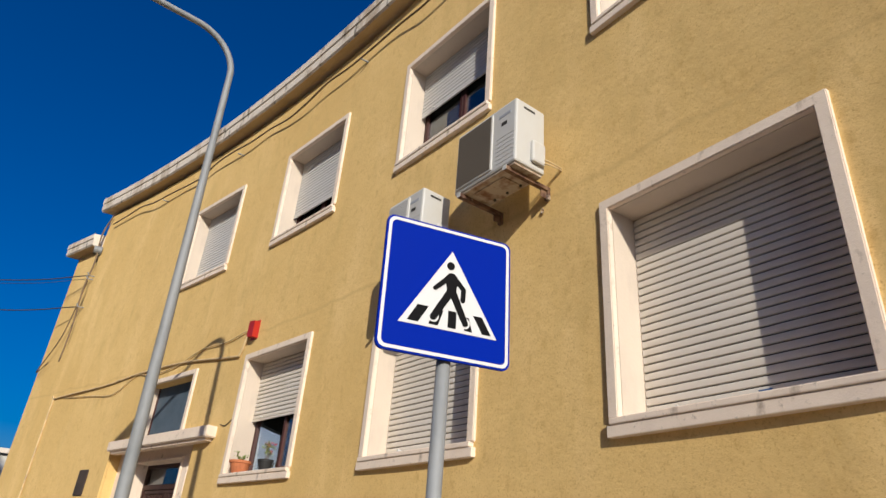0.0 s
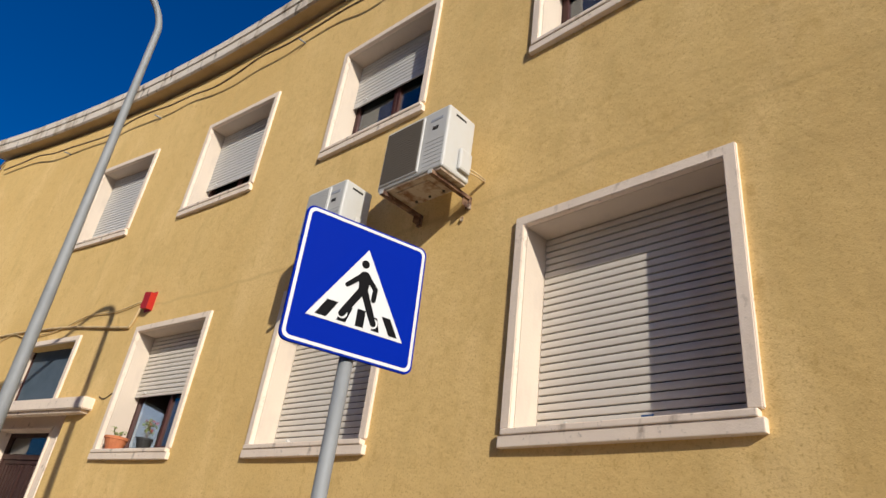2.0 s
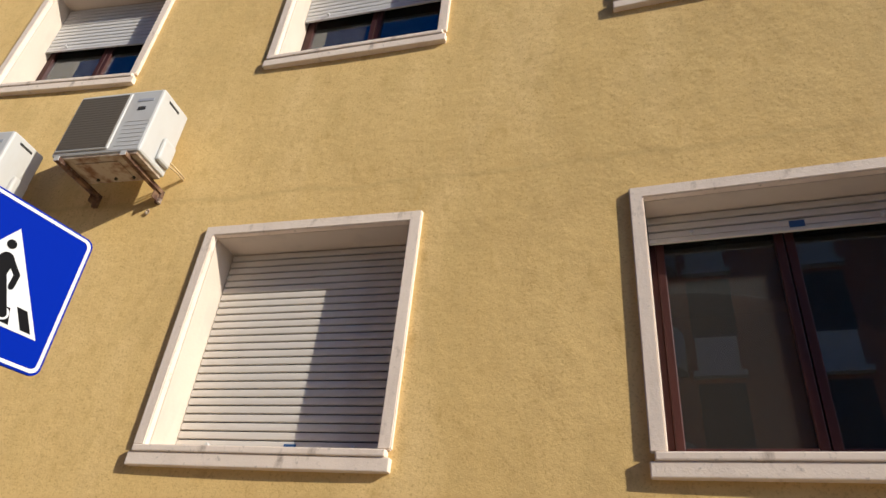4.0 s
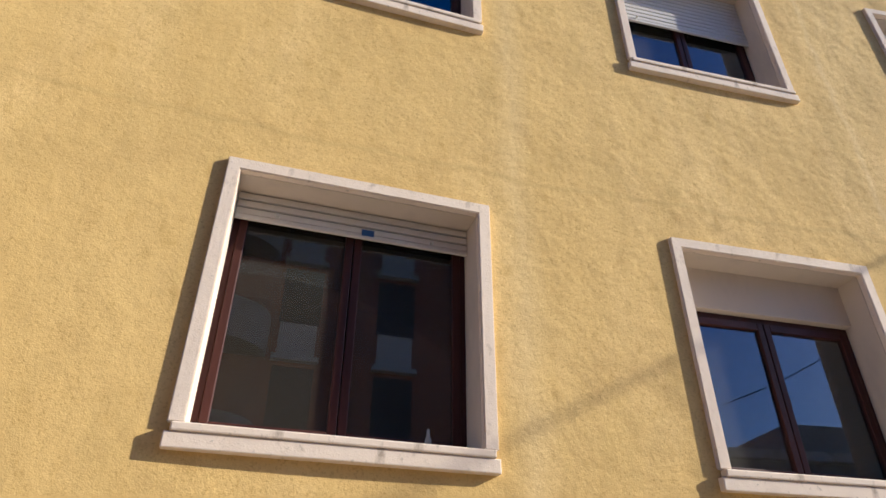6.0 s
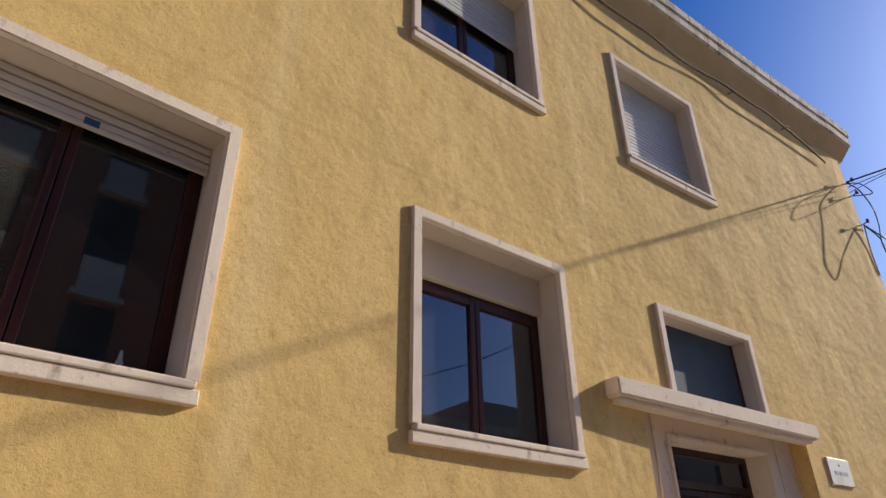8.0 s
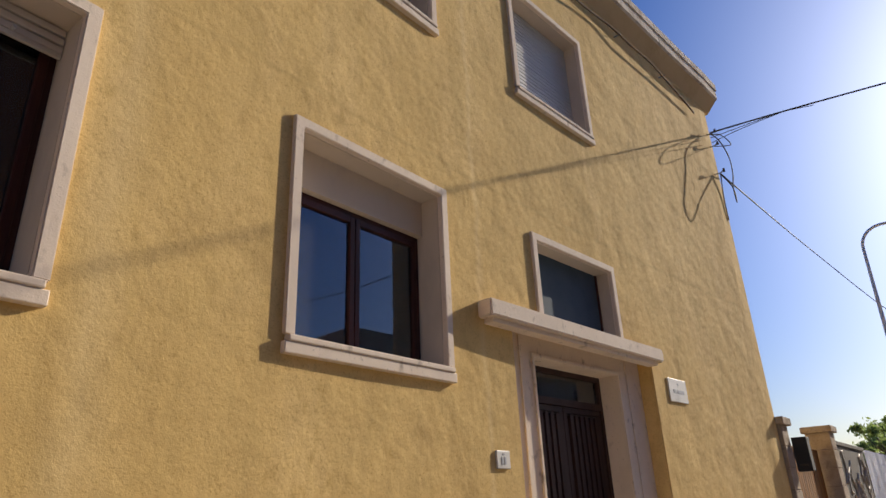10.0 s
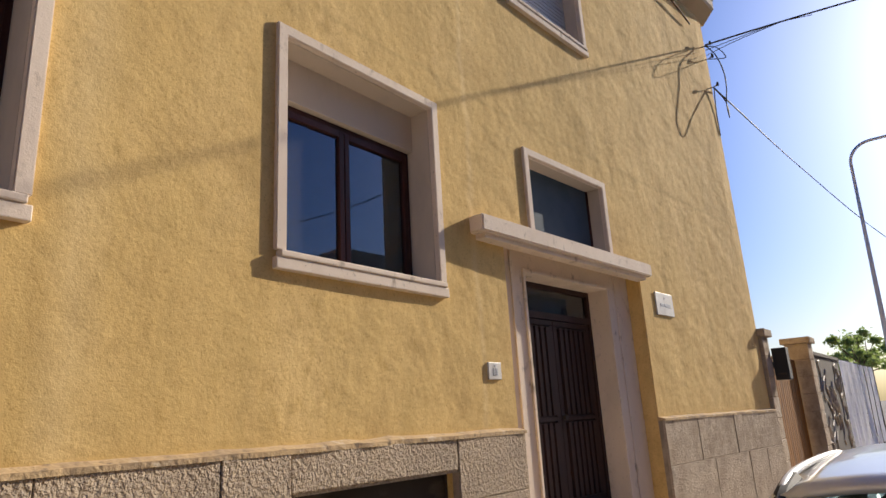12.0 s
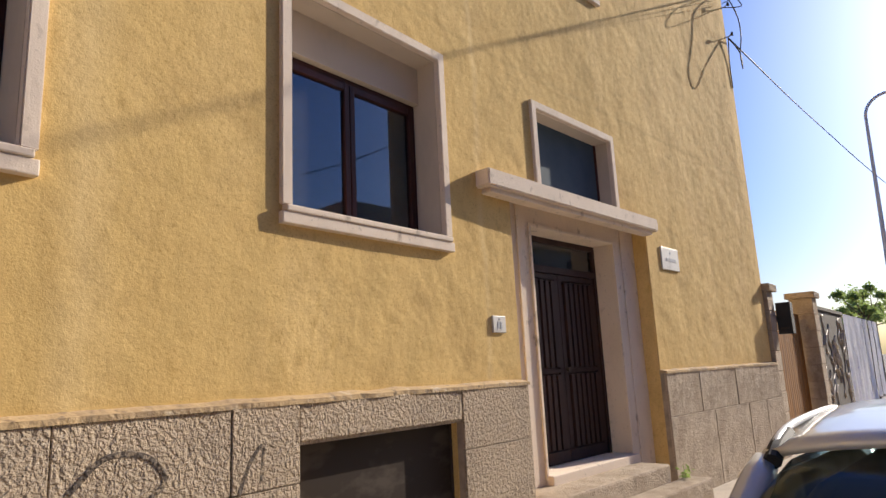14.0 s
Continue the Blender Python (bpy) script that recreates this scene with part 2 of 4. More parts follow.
BALCONY = mat("pale_balcony_render", (0.55, 0.53, 0.48), 0.85, spots=[(2, 4, (0.45, 0.43, 0.38), 0.5, 0.7, 1)])
GREYHOUSE = mat("grey_house_render", (0.34, 0.32, 0.29), 0.9, spots=[(0.8, 4, (0.28, 0.26, 0.23), 0.45, 0.65, 1)])
MARBLE = mat("white_marble", (0.66, 0.64, 0.60), 0.5, spots=[(4, 5, (0.50, 0.48, 0.45), 0.52, 0.7, 1)])
GATEWOOD = mat("orange_brown_gate_wood", (0.27, 0.115, 0.022), 0.75, spec=0.2, spots=[(7, 4, (0.13, 0.06, 0.02), 0.45, 0.7, 0.12)])
TARP = mat("pale_blue_white_sheet", (0.86, 0.86, 0.87), 0.7, spots=[(1.6, 3, (0.76, 0.76, 0.84), 0.5, 0.6, 0.6), (7, 3, (0.42, 0.42, 0.58), 0.62, 0.68, 1.6)], bump=[(4, 3, 0.02)])
DARKMETAL = mat("dark_brown_sheet_metal", (0.06, 0.043, 0.034), 0.85, spots=[(5, 4, (0.04, 0.03, 0.024), 0.45, 0.7, 1)])
PALEMETAL = mat("pale_painted_ironwork", (0.50, 0.42, 0.33), 0.6)
LABELBLUE = mat("blue_label", (0.02, 0.08, 0.22), 0.4)
TEXTGREY = mat("grey_lettering", (0.34, 0.36, 0.40), 0.6)
GRAFFITI = mat("black_spray_paint", (0.12, 0.10, 0.085), 0.95, spec=0.1, spots=[(45, 4, (0.36, 0.29, 0.21), 0.50, 0.62, 1)], bump=[(36, 3, 0.02)])


# ---- mesh helpers ----
def part(name, bm, material, parent=None, label="", m=None, smooth=False, **tags):
    me = bpy.data.meshes.new(name)
    bmesh.ops.recalc_face_normals(bm, faces=bm.faces[:])
    bm.to_mesh(me)
    bm.free()
    me.materials.append(material)
    if smooth:
        me.shade_smooth()
    ob = new(name, me)
    if parent:
        ob.parent = parent
    if m is not None:
        ob.matrix_basis = m
    return tagged(ob, label, **tags)


def again(ob, parent, m):
    """Another part on the same mesh."""
    o = new(ob.name.split(".")[0], ob.data)
    o.parent = parent
    o.matrix_basis = m
    return o


def empty(name, m, label, category, group="", kind=""):
    ob = new(name)
    ob.matrix_basis = m
    return tagged(ob, label, category, group, kind)


def box(bm, x0, x1, y0, y1, z0, z1, bevel=0.0):
    r = bmesh.ops.create_cube(bm, size=1.0, matrix=Matrix.Translation(((x0 + x1) / 2, (y0 + y1) / 2, (z0 + z1) / 2)) @ Matrix.Diagonal((x1 - x0, y1 - y0, z1 - z0, 1)))
    if bevel:
        es = {e for v in r["verts"] for e in v.link_edges}
        bmesh.ops.bevel(bm, geom=list(es), offset=bevel, segments=2, affect="EDGES", profile=0.5)
    return bm


def cyl(bm, a, b, r0, r1=None, n=16):
    a, b = Vector(a), Vector(b)
    q = (b - a).to_track_quat("Z", "Y").to_matrix().to_4x4()
    bmesh.ops.create_cone(bm, cap_ends=True, segments=n, radius1=r0, radius2=r0 if r1 is None else r1, depth=(b - a).length, matrix=Matrix.Translation((a + b) / 2) @ q)
    return bm


def tube(bm, pts, radii, n=8):
    """A tube along points, radius point by point."""
    pts = [Vector(p) for p in pts]
    if not isinstance(radii, (list, tuple)):
        radii = [radii] * len(pts)
    rings, ref = [], Vector((0.31, 0.17, 0.93))
    for k, p in enumerate(pts):
        d = (pts[min(k + 1, len(pts) - 1)] - pts[max(k - 1, 0)]).normalized()
        s = d.cross(ref).normalized()
        u = s.cross(d)
        rings.append([bm.verts.new(p + radii[k] * (math.cos(2 * math.pi * i / n) * s + math.sin(2 * math.pi * i / n) * u)) for i in range(n)])
    for a, b in zip(rings, rings[1:]):
        for i in range(n):
            bm.faces.new((a[i], a[(i + 1) % n], b[(i + 1) % n], b[i]))
    bm.faces.new(rings[0][::-1])
    bm.faces.new(rings[-1])
    return bm


def smoothed(pts, steps=6):
    """A smooth line through points (Catmull-Rom)."""
    pts = [Vector(p) for p in pts]
    q = [2 * pts[0] - pts[1], *pts, 2 * pts[-1] - pts[-2]]
    out = []
    for a, b, c, d in zip(q, q[1:], q[2:], q[3:]):
        for k in range(steps):
            t = k / steps
            out.append(0.5 * (2 * b + (c - a) * t + (2 * a - 5 * b + 4 * c - d) * t * t + (3 * b - a - 3 * c + d) * t ** 3))
    return out + [pts[-1]]


def B():
    return bmesh.new()


def prism(bm, outline, y0, y1):
    """Extrudes an outline in x and z from y0 to y1."""
    f = [bm.verts.new((x, y0, z)) for x, z in outline]
    b = [bm.verts.new((x, y1, z)) for x, z in outline]
    bm.faces.new(f)
    bm.faces.new(b[::-1])
    n = len(outline)
    for i in range(n):
        bm.faces.new((f[i], f[(i + 1) % n], b[(i + 1) % n], b[i]))
    return bm


def writing(text, size, m, material, parent, name="lettering"):
    cu = bpy.data.curves.new(name, "FONT")
    cu.body, cu.size, cu.align_x, cu.align_y, cu.extrude = text, size, "CENTER", "CENTER", 0.0008
    ob = new(name, cu)
    bpy.context.view_layer.update()
    me = bpy.data.meshes.new_from_object(ob.evaluated_get(bpy.context.evaluated_depsgraph_get()))
    bpy.data.objects.remove(ob)
    me.materials.clear()
    me.materials.append(material)
    o = new(name, me)
    o.parent = parent
    o.matrix_basis = m
    return o


# ---- the line of the gently curving facade: front of the window trims, at each x ----
FACE = 0.036
CURVE_X, CURVE_WEST, CURVE_EAST = 0.5, 38.0, 46.0


def line_y(x):
    """The facade is hollow: it comes forward to the west and to the east, and flattens towards the east corner."""
    if x < -15.5:
        return line_y(-15.5) + 0.40 * (x + 15.5)
    if x > 11.2:
        return line_y(11.2) - 0.08 * (x - 11.2)
    y = 4.0 - (x - CURVE_X) ** 2 / (2 * (CURVE_WEST if x < CURVE_X else CURVE_EAST))
    return y + 0.2 * (max(0.0, x - 7.0) / 4.2) ** 1.5


def slope(x):
    return (line_y(x + 0.02) - line_y(x - 0.02)) / 0.04


def at_wall(x, z=0.0, d=0.0):
    """The pose on the facade at x: local x along the wall, local y into it."""
    return pose(x, line_y(x) + d, z, 0, 0, math.degrees(math.atan(slope(x))))


def on_wall(x, z, d=0.0):
    return Vector((x, line_y(x) + FACE + d, z))


def leaning(x):
    """The cosine of the facade's turn at x."""
    return math.cos(math.atan(slope(x)))


def strip(x0, x1, d0, d1, z0, z1, step=0.8):
    """A slab that follows the facade's line between the depths d0 and d1."""
    n = max(1, int((x1 - x0) / step))
    bm = B()
    rings = []
    for k in range(n + 1):
        x = x0 + (x1 - x0) * k / n
        rings.append([bm.verts.new((x, line_y(x) + d, z)) for d, z in ((d0, z0), (d1, z0), (d1, z1), (d0, z1))])
    for a, b in zip(rings, rings[1:]):
        for i in range(4):
            bm.faces.new((a[i], a[(i + 1) % 4], b[(i + 1) % 4], b[i]))
    bm.faces.new(rings[0][::-1])
    bm.faces.new(rings[-1])
    bmesh.ops.recalc_face_normals(bm, faces=bm.faces[:])
    return bm


W, P = 1.54, 2.78
WALL_L, WALL_R, TOP = -14.95, 11.4, 8.33
GROUND_X = {"C": -3 * P - 0.02, "B": -2 * P - 0.02, "A": -P - 0.02, "D": -0.02, "E": P - 0.01}
UPPER_X = {"U3": -4 * P - 0.02, "U2": -3 * P - 0.02, "U1": -2 * P - 0.02, "U0": -P - 0.02, "V1": -0.02, "V2": P - 0.03, "V3": 2 * P - 0.03}
GZ, UZ = (2.40, 4.0), (5.585, 7.16)
holes = [(x + 0.04, x + W - 0.04, GZ[0] + 0.04, GZ[1] - 0.04) for x in GROUND_X.values()]
holes += [(x + 0.04, x + W - 0.04, UZ[0] + 0.04, UZ[1] - 0.04) for x in UPPER_X.values()]
holes += [(5.60, 7.02, 3.12, 3.96), (-11.19, -9.77, 3.12, 3.96)]
holes += [(2.87, 4.27, 0.36, 1.18)]
holes += [(5.12, 7.68, -0.3, 3.02), (-11.90, -9.30, -0.3, 3.02)]


def holed_wall(name, x0, x1, z0, z1, openings, d0, d1, material, label, step=0.0):
    """A thick wall along the facade's line, with openings through it."""
    xs = sorted({x0, x1, *(v for h in openings for v in h[:2])})
    fine = int((x1 - x0) / 0.3)
    xs = sorted({*xs, *(q for q in (x0 + (x1 - x0) * k / fine for k in range(1, fine)) if min(abs(q - v) for v in xs) > 0.08)})
    zs = sorted({z0, z1, *(v for h in openings for v in h[2:] if z0 < v < z1)})
    solid = {}
    for i in range(len(xs) - 1):
        for k in range(len(zs) - 1):
            cx, cz = (xs[i] + xs[i + 1]) / 2, (zs[k] + zs[k + 1]) / 2
            solid[i, k] = not any(h[0] < cx < h[1] and h[2] < cz < h[3] for h in openings)
    bm = B()
    cache = {}

    def v(i, k, d):
        if (i, k, d) not in cache:
            turn = math.atan(slope(xs[i]))
            cache[i, k, d] = bm.verts.new((xs[i] - d * math.sin(turn), line_y(xs[i]) + d * math.cos(turn), zs[k]))
        return cache[i, k, d]

    for (i, k), full in solid.items():
        if not full:
            continue
        bm.faces.new((v(i, k, d0), v(i + 1, k, d0), v(i + 1, k + 1, d0), v(i, k + 1, d0)))
        bm.faces.new((v(i, k + 1, d1), v(i + 1, k + 1, d1), v(i + 1, k, d1), v(i, k, d1)))
        for (di, dk), (a, b) in {(-1, 0): ((i, k), (i, k + 1)), (1, 0): ((i + 1, k + 1), (i + 1, k)), (0, -1): ((i + 1, k), (i, k)), (0, 1): ((i, k + 1), (i + 1, k + 1))}.items():
            if not solid.get((i + di, k + dk), False):
                bm.faces.new((v(*a, d0), v(*b, d0), v(*b, d1), v(*a, d1)))
    return part(name, bm, material, label=label, category="wall", kind="structure")


# ---- ground ----
part("ground", box(B(), -400, 400, -400, 400, -0.6, -0.30), ASPHALT, label="flat ground around the street", category="ground", kind="structure")
part("road", box(B(), -60, 60, -6.5, 6.0, -0.30, -0.14), ASPHALT, label="grey worn asphalt street along the yellow building", category="road", kind="structure")
part("pavement", strip(-22, 45, -1.95, 2.0, -0.30, 0.05), PAVING, label="pale concrete pavement at the foot of the facade", category="pavement", kind="structure")
part("kerb", strip(-22, 45, -2.10, -1.951, -0.30, 0.052), KERB, label="grey granite kerb beside the street", category="kerb", kind="structure")
part("pavement_far", box(B(), -60, 60, -9.0, -6.5, -0.30, 0.05), PAVING, label="pale concrete pavement across the street", category="pavement", kind="structure")

# ---- the yellow building ----
holed_wall("wall_front", WALL_L, WALL_R, -0.1, TOP, holes, FACE, 0.42, PLASTER, "yellow ochre roughcast plaster facade, uneven and weather-stained")
bm = B()
box(bm, WALL_L - 0.05, WALL_L + 0.3, line_y(WALL_L) + 0.42, 13.0, -0.1, TOP)
part("wall_west", bm, PLASTER, label="plain yellow plaster end wall", category="wall", kind="structure")
bm = B()
box(bm, WALL_R - 0.35, WALL_R - 0.001, line_y(WALL_R) + 0.42, 13.0, -0.1, TOP)
part("wall_east", bm, PLASTER, label="plain yellow plaster end wall at the corner", category="wall", kind="structure")
part("wall_back", box(B(), WALL_L, WALL_R, 13.0, 13.3, -0.1, TOP), PLASTER, label="plain yellow plaster rear wall", category="wall", kind="structure")
# added room shell, coloured dark so the windows look unlit inside
part("wall_inside", strip(WALL_L + 0.3, WALL_R - 0.35, 2.6, 2.7, -0.1, TOP), ROOM, label="unseen inner wall of the rooms, their darkness in its colour", category="wall", kind="structure")
part("ceiling", strip(WALL_L + 0.3, WALL_R - 0.35, 0.46, 2.6, 4.45, 4.75), ROOM, label="unseen ceiling of the ground floor rooms, their darkness in its colour", category="ceiling", kind="structure")
part("floor", strip(WALL_L + 0.3, WALL_R - 0.35, 0.46, 2.6, 1.3, 1.42), ROOM, label="unseen floor of the ground floor rooms, their darkness in its colour", category="floor", kind="structure")
# annexe at the far end
bm = B()
prism(bm, [(-16.0, -0.1), (-15.01, -0.1), (-15.01, 7.55), (-16.0, 7.55)], 0, 0.4)
for v in bm.verts:
    v.co.y += line_y(v.co.x) + FACE + 0.05
part("wall_annexe", bm, PLASTER, label="yellow plaster wall of the lower end bay", category="wall", kind="structure")


def cornice(name, x0, x1, z, near, far, thick, label):
    xs = sorted({x0, x1, *(x0 + (x1 - x0) * k / 40 for k in range(41))})
    bm = B()
    rings = []
    for x in xs:
        y = line_y(x) + FACE
        out = near + (far - near) * min(1.0, max(0.0, (x + 4.0) / 9.0))
        east, west = min(1.0, max(0.0, (x + 1.0) / 7.0)), min(1.0, max(0.0, (-x - 2.0) / 5.0))
        z0, cove = z + 0.08 * west, 0.22 * east
        prof = [(0.5, -cove), (0.0, -cove), (-out + 0.03, 0), (-out, 0.03), (-out, thick * 0.55), (-out - 0.02, thick * 0.6), (-out - 0.02, thick), (0.5, thick + 0.05)]
        rings.append([bm.verts.new((x, y + a, z0 + b + 0.006 * noise.noise((x * 3, a, b)))) for a, b in prof])
    for a, b in zip(rings, rings[1:]):
        for i in range(8):
            bm.faces.new((a[i], a[(i + 1) % 8], b[(i + 1) % 8], b[i])).material_index = 1 if i < 2 else 0
    bm.faces.new(rings[0])
    bm.faces.new(rings[-1][::-1])
    made = part(name, bm, CONCRETE, label=label, category="cornice", kind="structure")
    made.data.materials.append(SOFFIT)
    return made


cornice("trim_cornice", WALL_L - 0.15, WALL_R + 0.18, TOP, 0.20, 0.22, 0.33, "weathered grey concrete cornice slab with black stains")
cornice("trim_cornice_annexe", -16.15, -15.02, 7.47, 0.18, 0.18, 0.28, "weathered grey concrete cornice slab of the end bay")
part("roof", strip(WALL_L, WALL_R, 0.3, 9.4, TOP + 0.09, TOP + 0.27), CONCRETE, label="flat concrete roof behind the cornice", category="roof", kind="structure")


# ---- windows ----
SHARED = {}


COUNT = [0]


def shared_part(key, name, build, material, parent, m=None, smooth=False):
    if key not in SHARED:
        ob = part(name, build(), material, parent, m=m, smooth=smooth)
        SHARED[key] = ob
        return ob
    return again(SHARED[key], parent, m if m is not None else Matrix())


def slat_mesh(width):
    def build():
        bm = B()
        prof = [(-0.004, 0.0018), (-0.0095, 0.005), (-0.011, 0.024), (-0.0095, 0.0415), (-0.004, 0.0450), (0.006, 0.0450), (0.006, 0.0018)]
        a = [bm.verts.new((-width / 2, y, z)) for y, z in prof]
        b = [bm.verts.new((width / 2, y, z)) for y, z in prof]
        bm.faces.new(a)
        bm.faces.new(b[::-1])
        for i in range(7):
            bm.faces.new((a[i], a[(i + 1) % 7], b[(i + 1) % 7], b[i]))
        return bm
    return build


def window(x, zz, shutter, label, slat=SLAT, glazing="casement", deep=0.25, sticker=False, curtain=0.0, fascia=0.0, ajar=False):
    """A window with stone trim, sill, reveals, roller shutter and a wooden casement. shutter: the share that is let down."""
    COUNT[0] += 1
    h = zz[1] - zz[0]
    base = empty("window_%d" % COUNT[0], at_wall(x + W / 2, zz[0]) @ Matrix.Diagonal((1 / leaning(x + W / 2), 1, 1, 1)), label, "window", kind="structure")
    t = 0.075
    i = W / 2 - t

    def trim():
        bm = prism(B(), [(-W / 2, 0.113), (-i, 0.113), (-i, h - t), (i, h - t), (i, 0.113), (W / 2, 0.113), (W / 2, h), (-W / 2, h)], 0, 0.05)
        bmesh.ops.recalc_face_normals(bm, faces=bm.faces[:])
        bmesh.ops.bevel(bm, geom=bm.edges[:], offset=0.006, segments=2, affect="EDGES")
        return bm
    shared_part(("trim", h), "window_surround", trim, STONE, base)

    def sill():
        bm = B()
        box(bm, -W / 2 - 0.004, W / 2 + 0.004, -0.012, 0.05, 0.0, 0.072, 0.006)
        box(bm, -W / 2 + 0.02, W / 2 - 0.02, -0.022, 0.30, 0.0725, 0.112, 0.008)
        return bm
    shared_part("sill", "window_sill", sill, STONE, base)

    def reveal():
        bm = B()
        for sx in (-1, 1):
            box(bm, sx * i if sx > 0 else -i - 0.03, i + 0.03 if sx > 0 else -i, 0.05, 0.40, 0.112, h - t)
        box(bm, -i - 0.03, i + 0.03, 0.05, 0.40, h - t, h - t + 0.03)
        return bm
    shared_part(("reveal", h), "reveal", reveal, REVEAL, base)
    z0, z1 = 0.112, h - t
    if fascia:
        part("shutter_box", box(B(), -i, i, deep - 0.005, deep + 0.1, z1 - fascia, z1, 0.004), REVEAL, base, "plain painted shutter box")
        z1 -= fascia
    fy = deep + 0.05
    if glazing == "fixed":
        part("pane", box(B(), -i, i, deep, deep + 0.012, z0, z1), FROSTED, base, "frosted blue-grey pane")
        bm = B()
        for sx in (-1, 1):
            box(bm, sx * i if sx < 0 else i - 0.03, -i + 0.03 if sx < 0 else i, deep - 0.012, deep + 0.04, z0, z1)
        part("window_frame", bm, WOOD, base)
    else:
        bm = B()
        for sx in (-1, 1):
            box(bm, -i if sx < 0 else i - 0.035, -i + 0.035 if sx < 0 else i, fy, fy + 0.06, z0, z1, 0.004)
        box(bm, -i, i, fy, fy + 0.06, z1 - 0.04, z1, 0.004)
        box(bm, -i, i, fy, fy + 0.06, z0, z0 + 0.03, 0.004)
        part("window_frame", bm, WOOD, base)
        for sx in (-1, 1):
            a, b = (-i + 0.035, -0.003) if sx < 0 else (0.003, i - 0.035)
            c, d = z0 + 0.03, z1 - 0.04
            bm = B()
            box(bm, a, a + 0.046, fy - 0.012, fy + 0.04, c, d, 0.006)
            box(bm, b - 0.046, b, fy - 0.012, fy + 0.04, c, d, 0.006)
            box(bm, a + 0.046, b - 0.046, fy - 0.012, fy + 0.04, d - 0.055, d, 0.006)
            box(bm, a + 0.046, b - 0.046, fy - 0.012, fy + 0.04, c, c + 0.06, 0.006)
            leaf = part("casement", bm, WOOD, base)
            pane = part("pane", box(B(), a + 0.04, b - 0.04, fy + 0.012, fy + 0.018, c + 0.05, d - 0.05), GLASS, leaf)
            pane.visible_shadow = False
            if ajar and sx < 0:
                leaf.matrix_basis = Matrix.Translation((a, fy, 0)) @ Matrix.Rotation(radians(62), 4, "Z") @ Matrix.Translation((-a, -fy, 0))
    if shutter > 0:
        n = max(3, int(round((z1 - z0) * shutter / 0.052)))
        for k in range(n):
            shared_part(("slat", slat.name), "slat", slat_mesh(2 * i - 0.01), slat, base, Matrix.Translation((0, deep, z1 - 0.052 * (k + 1))))
        zb = z1 - 0.052 * n
        part("bottom_bar", box(B(), -i + 0.005, i - 0.005, deep - 0.012, deep + 0.008, zb - 0.03, zb - 0.002, 0.004), slat, base)
        # added dark sheet behind the slats: gives the gaps their shade
        part("slat_gap_shade", box(B(), -i + 0.004, i - 0.004, deep + 0.008, deep + 0.011, zb, z1), SLOT, base)
        for sx in (-1, 1):
            shared_part("stop", "stop", lambda: cyl(B(), (0, -0.03, 0), (0, 0.0, 0), 0.011, 0.009, 10), SLATGREY, base, Matrix.Translation((sx * 0.46, deep - 0.011, zb + 0.012)))
        if sticker:
            part("sticker", box(B(), 0.03, 0.105, deep - 0.017, deep - 0.0125, zb - 0.012, zb + 0.028), LABELBLUE, base, "small blue maker's sticker")
    if curtain:
        bm = B()
        a, b = (i - 1.36 * abs(curtain), i) if curtain > 0 else (-i, -i + 1.36 * abs(curtain))
        front = [bm.verts.new((a + (b - a) * k / 40, fy + 0.14 + 0.018 * math.sin(k * 1.3), z0)) for k in range(41)]
        back = [bm.verts.new((v.co.x, v.co.y, z1)) for v in front]
        for k in range(40):
            bm.faces.new((front[k], front[k + 1], back[k + 1], back[k]))
        bmesh.ops.solidify(bm, geom=bm.faces[:], thickness=0.004)
        part("curtain", bm, CURTAIN, base)
    return base


window(GROUND_X["C"], GZ, 0.50, "stone-framed window, shutter half down, casement ajar behind flower pots", ajar=True)
window(GROUND_X["B"], GZ, 0.965, "stone-framed window with its cream roller shutter closed")
window(GROUND_X["A"], GZ, 0.965, "large stone-framed window with its cream roller shutter fully closed", sticker=True, deep=0.27)
window(GROUND_X["D"], GZ, 0.10, "stone-framed window, shutter rolled up, dark red-brown casements", sticker=True, deep=0.215)
window(GROUND_X["E"], GZ, 0.0, "stone-framed window with a plain shutter box and two brown casements", fascia=0.305, deep=0.225, curtain=0.18)
window(UPPER_X["U3"], UZ, 0.95, "upper stone-framed window with its pale shutter nearly closed", SLATGREY)
window(UPPER_X["U2"], UZ, 0.66, "upper stone-framed window with its pale shutter mostly down", SLATGREY)
window(UPPER_X["U1"], UZ, 0.46, "upper stone-framed window, pale shutter half down", SLATGREY, curtain=-0.3)
window(UPPER_X["U0"], UZ, 0.46, "upper stone-framed window, pale shutter mostly down, casement below", SLATGREY, curtain=-0.15)
window(UPPER_X["V1"], UZ, 0.45, "upper stone-framed window, shutter half down over blue-reflecting panes", SLATGREY, deep=0.215)
window(UPPER_X["V2"], UZ, 0.43, "upper stone-framed window, shutter half down over blue-reflecting panes", SLATGREY, deep=0.215)
window(UPPER_X["V3"], UZ, 0.965, "upper stone-framed window with its pale grey shutter closed", SLATGREY, deep=0.215)
window(5.535, (3.03, 4.0), 0.0, "small stone-framed fixed window above the door canopy", glazing="fixed", deep=0.20)
window(-11.23, (3.03, 4.04), 0.0, "small stone-framed fixed window above the door canopy", glazing="fixed", deep=0.20)


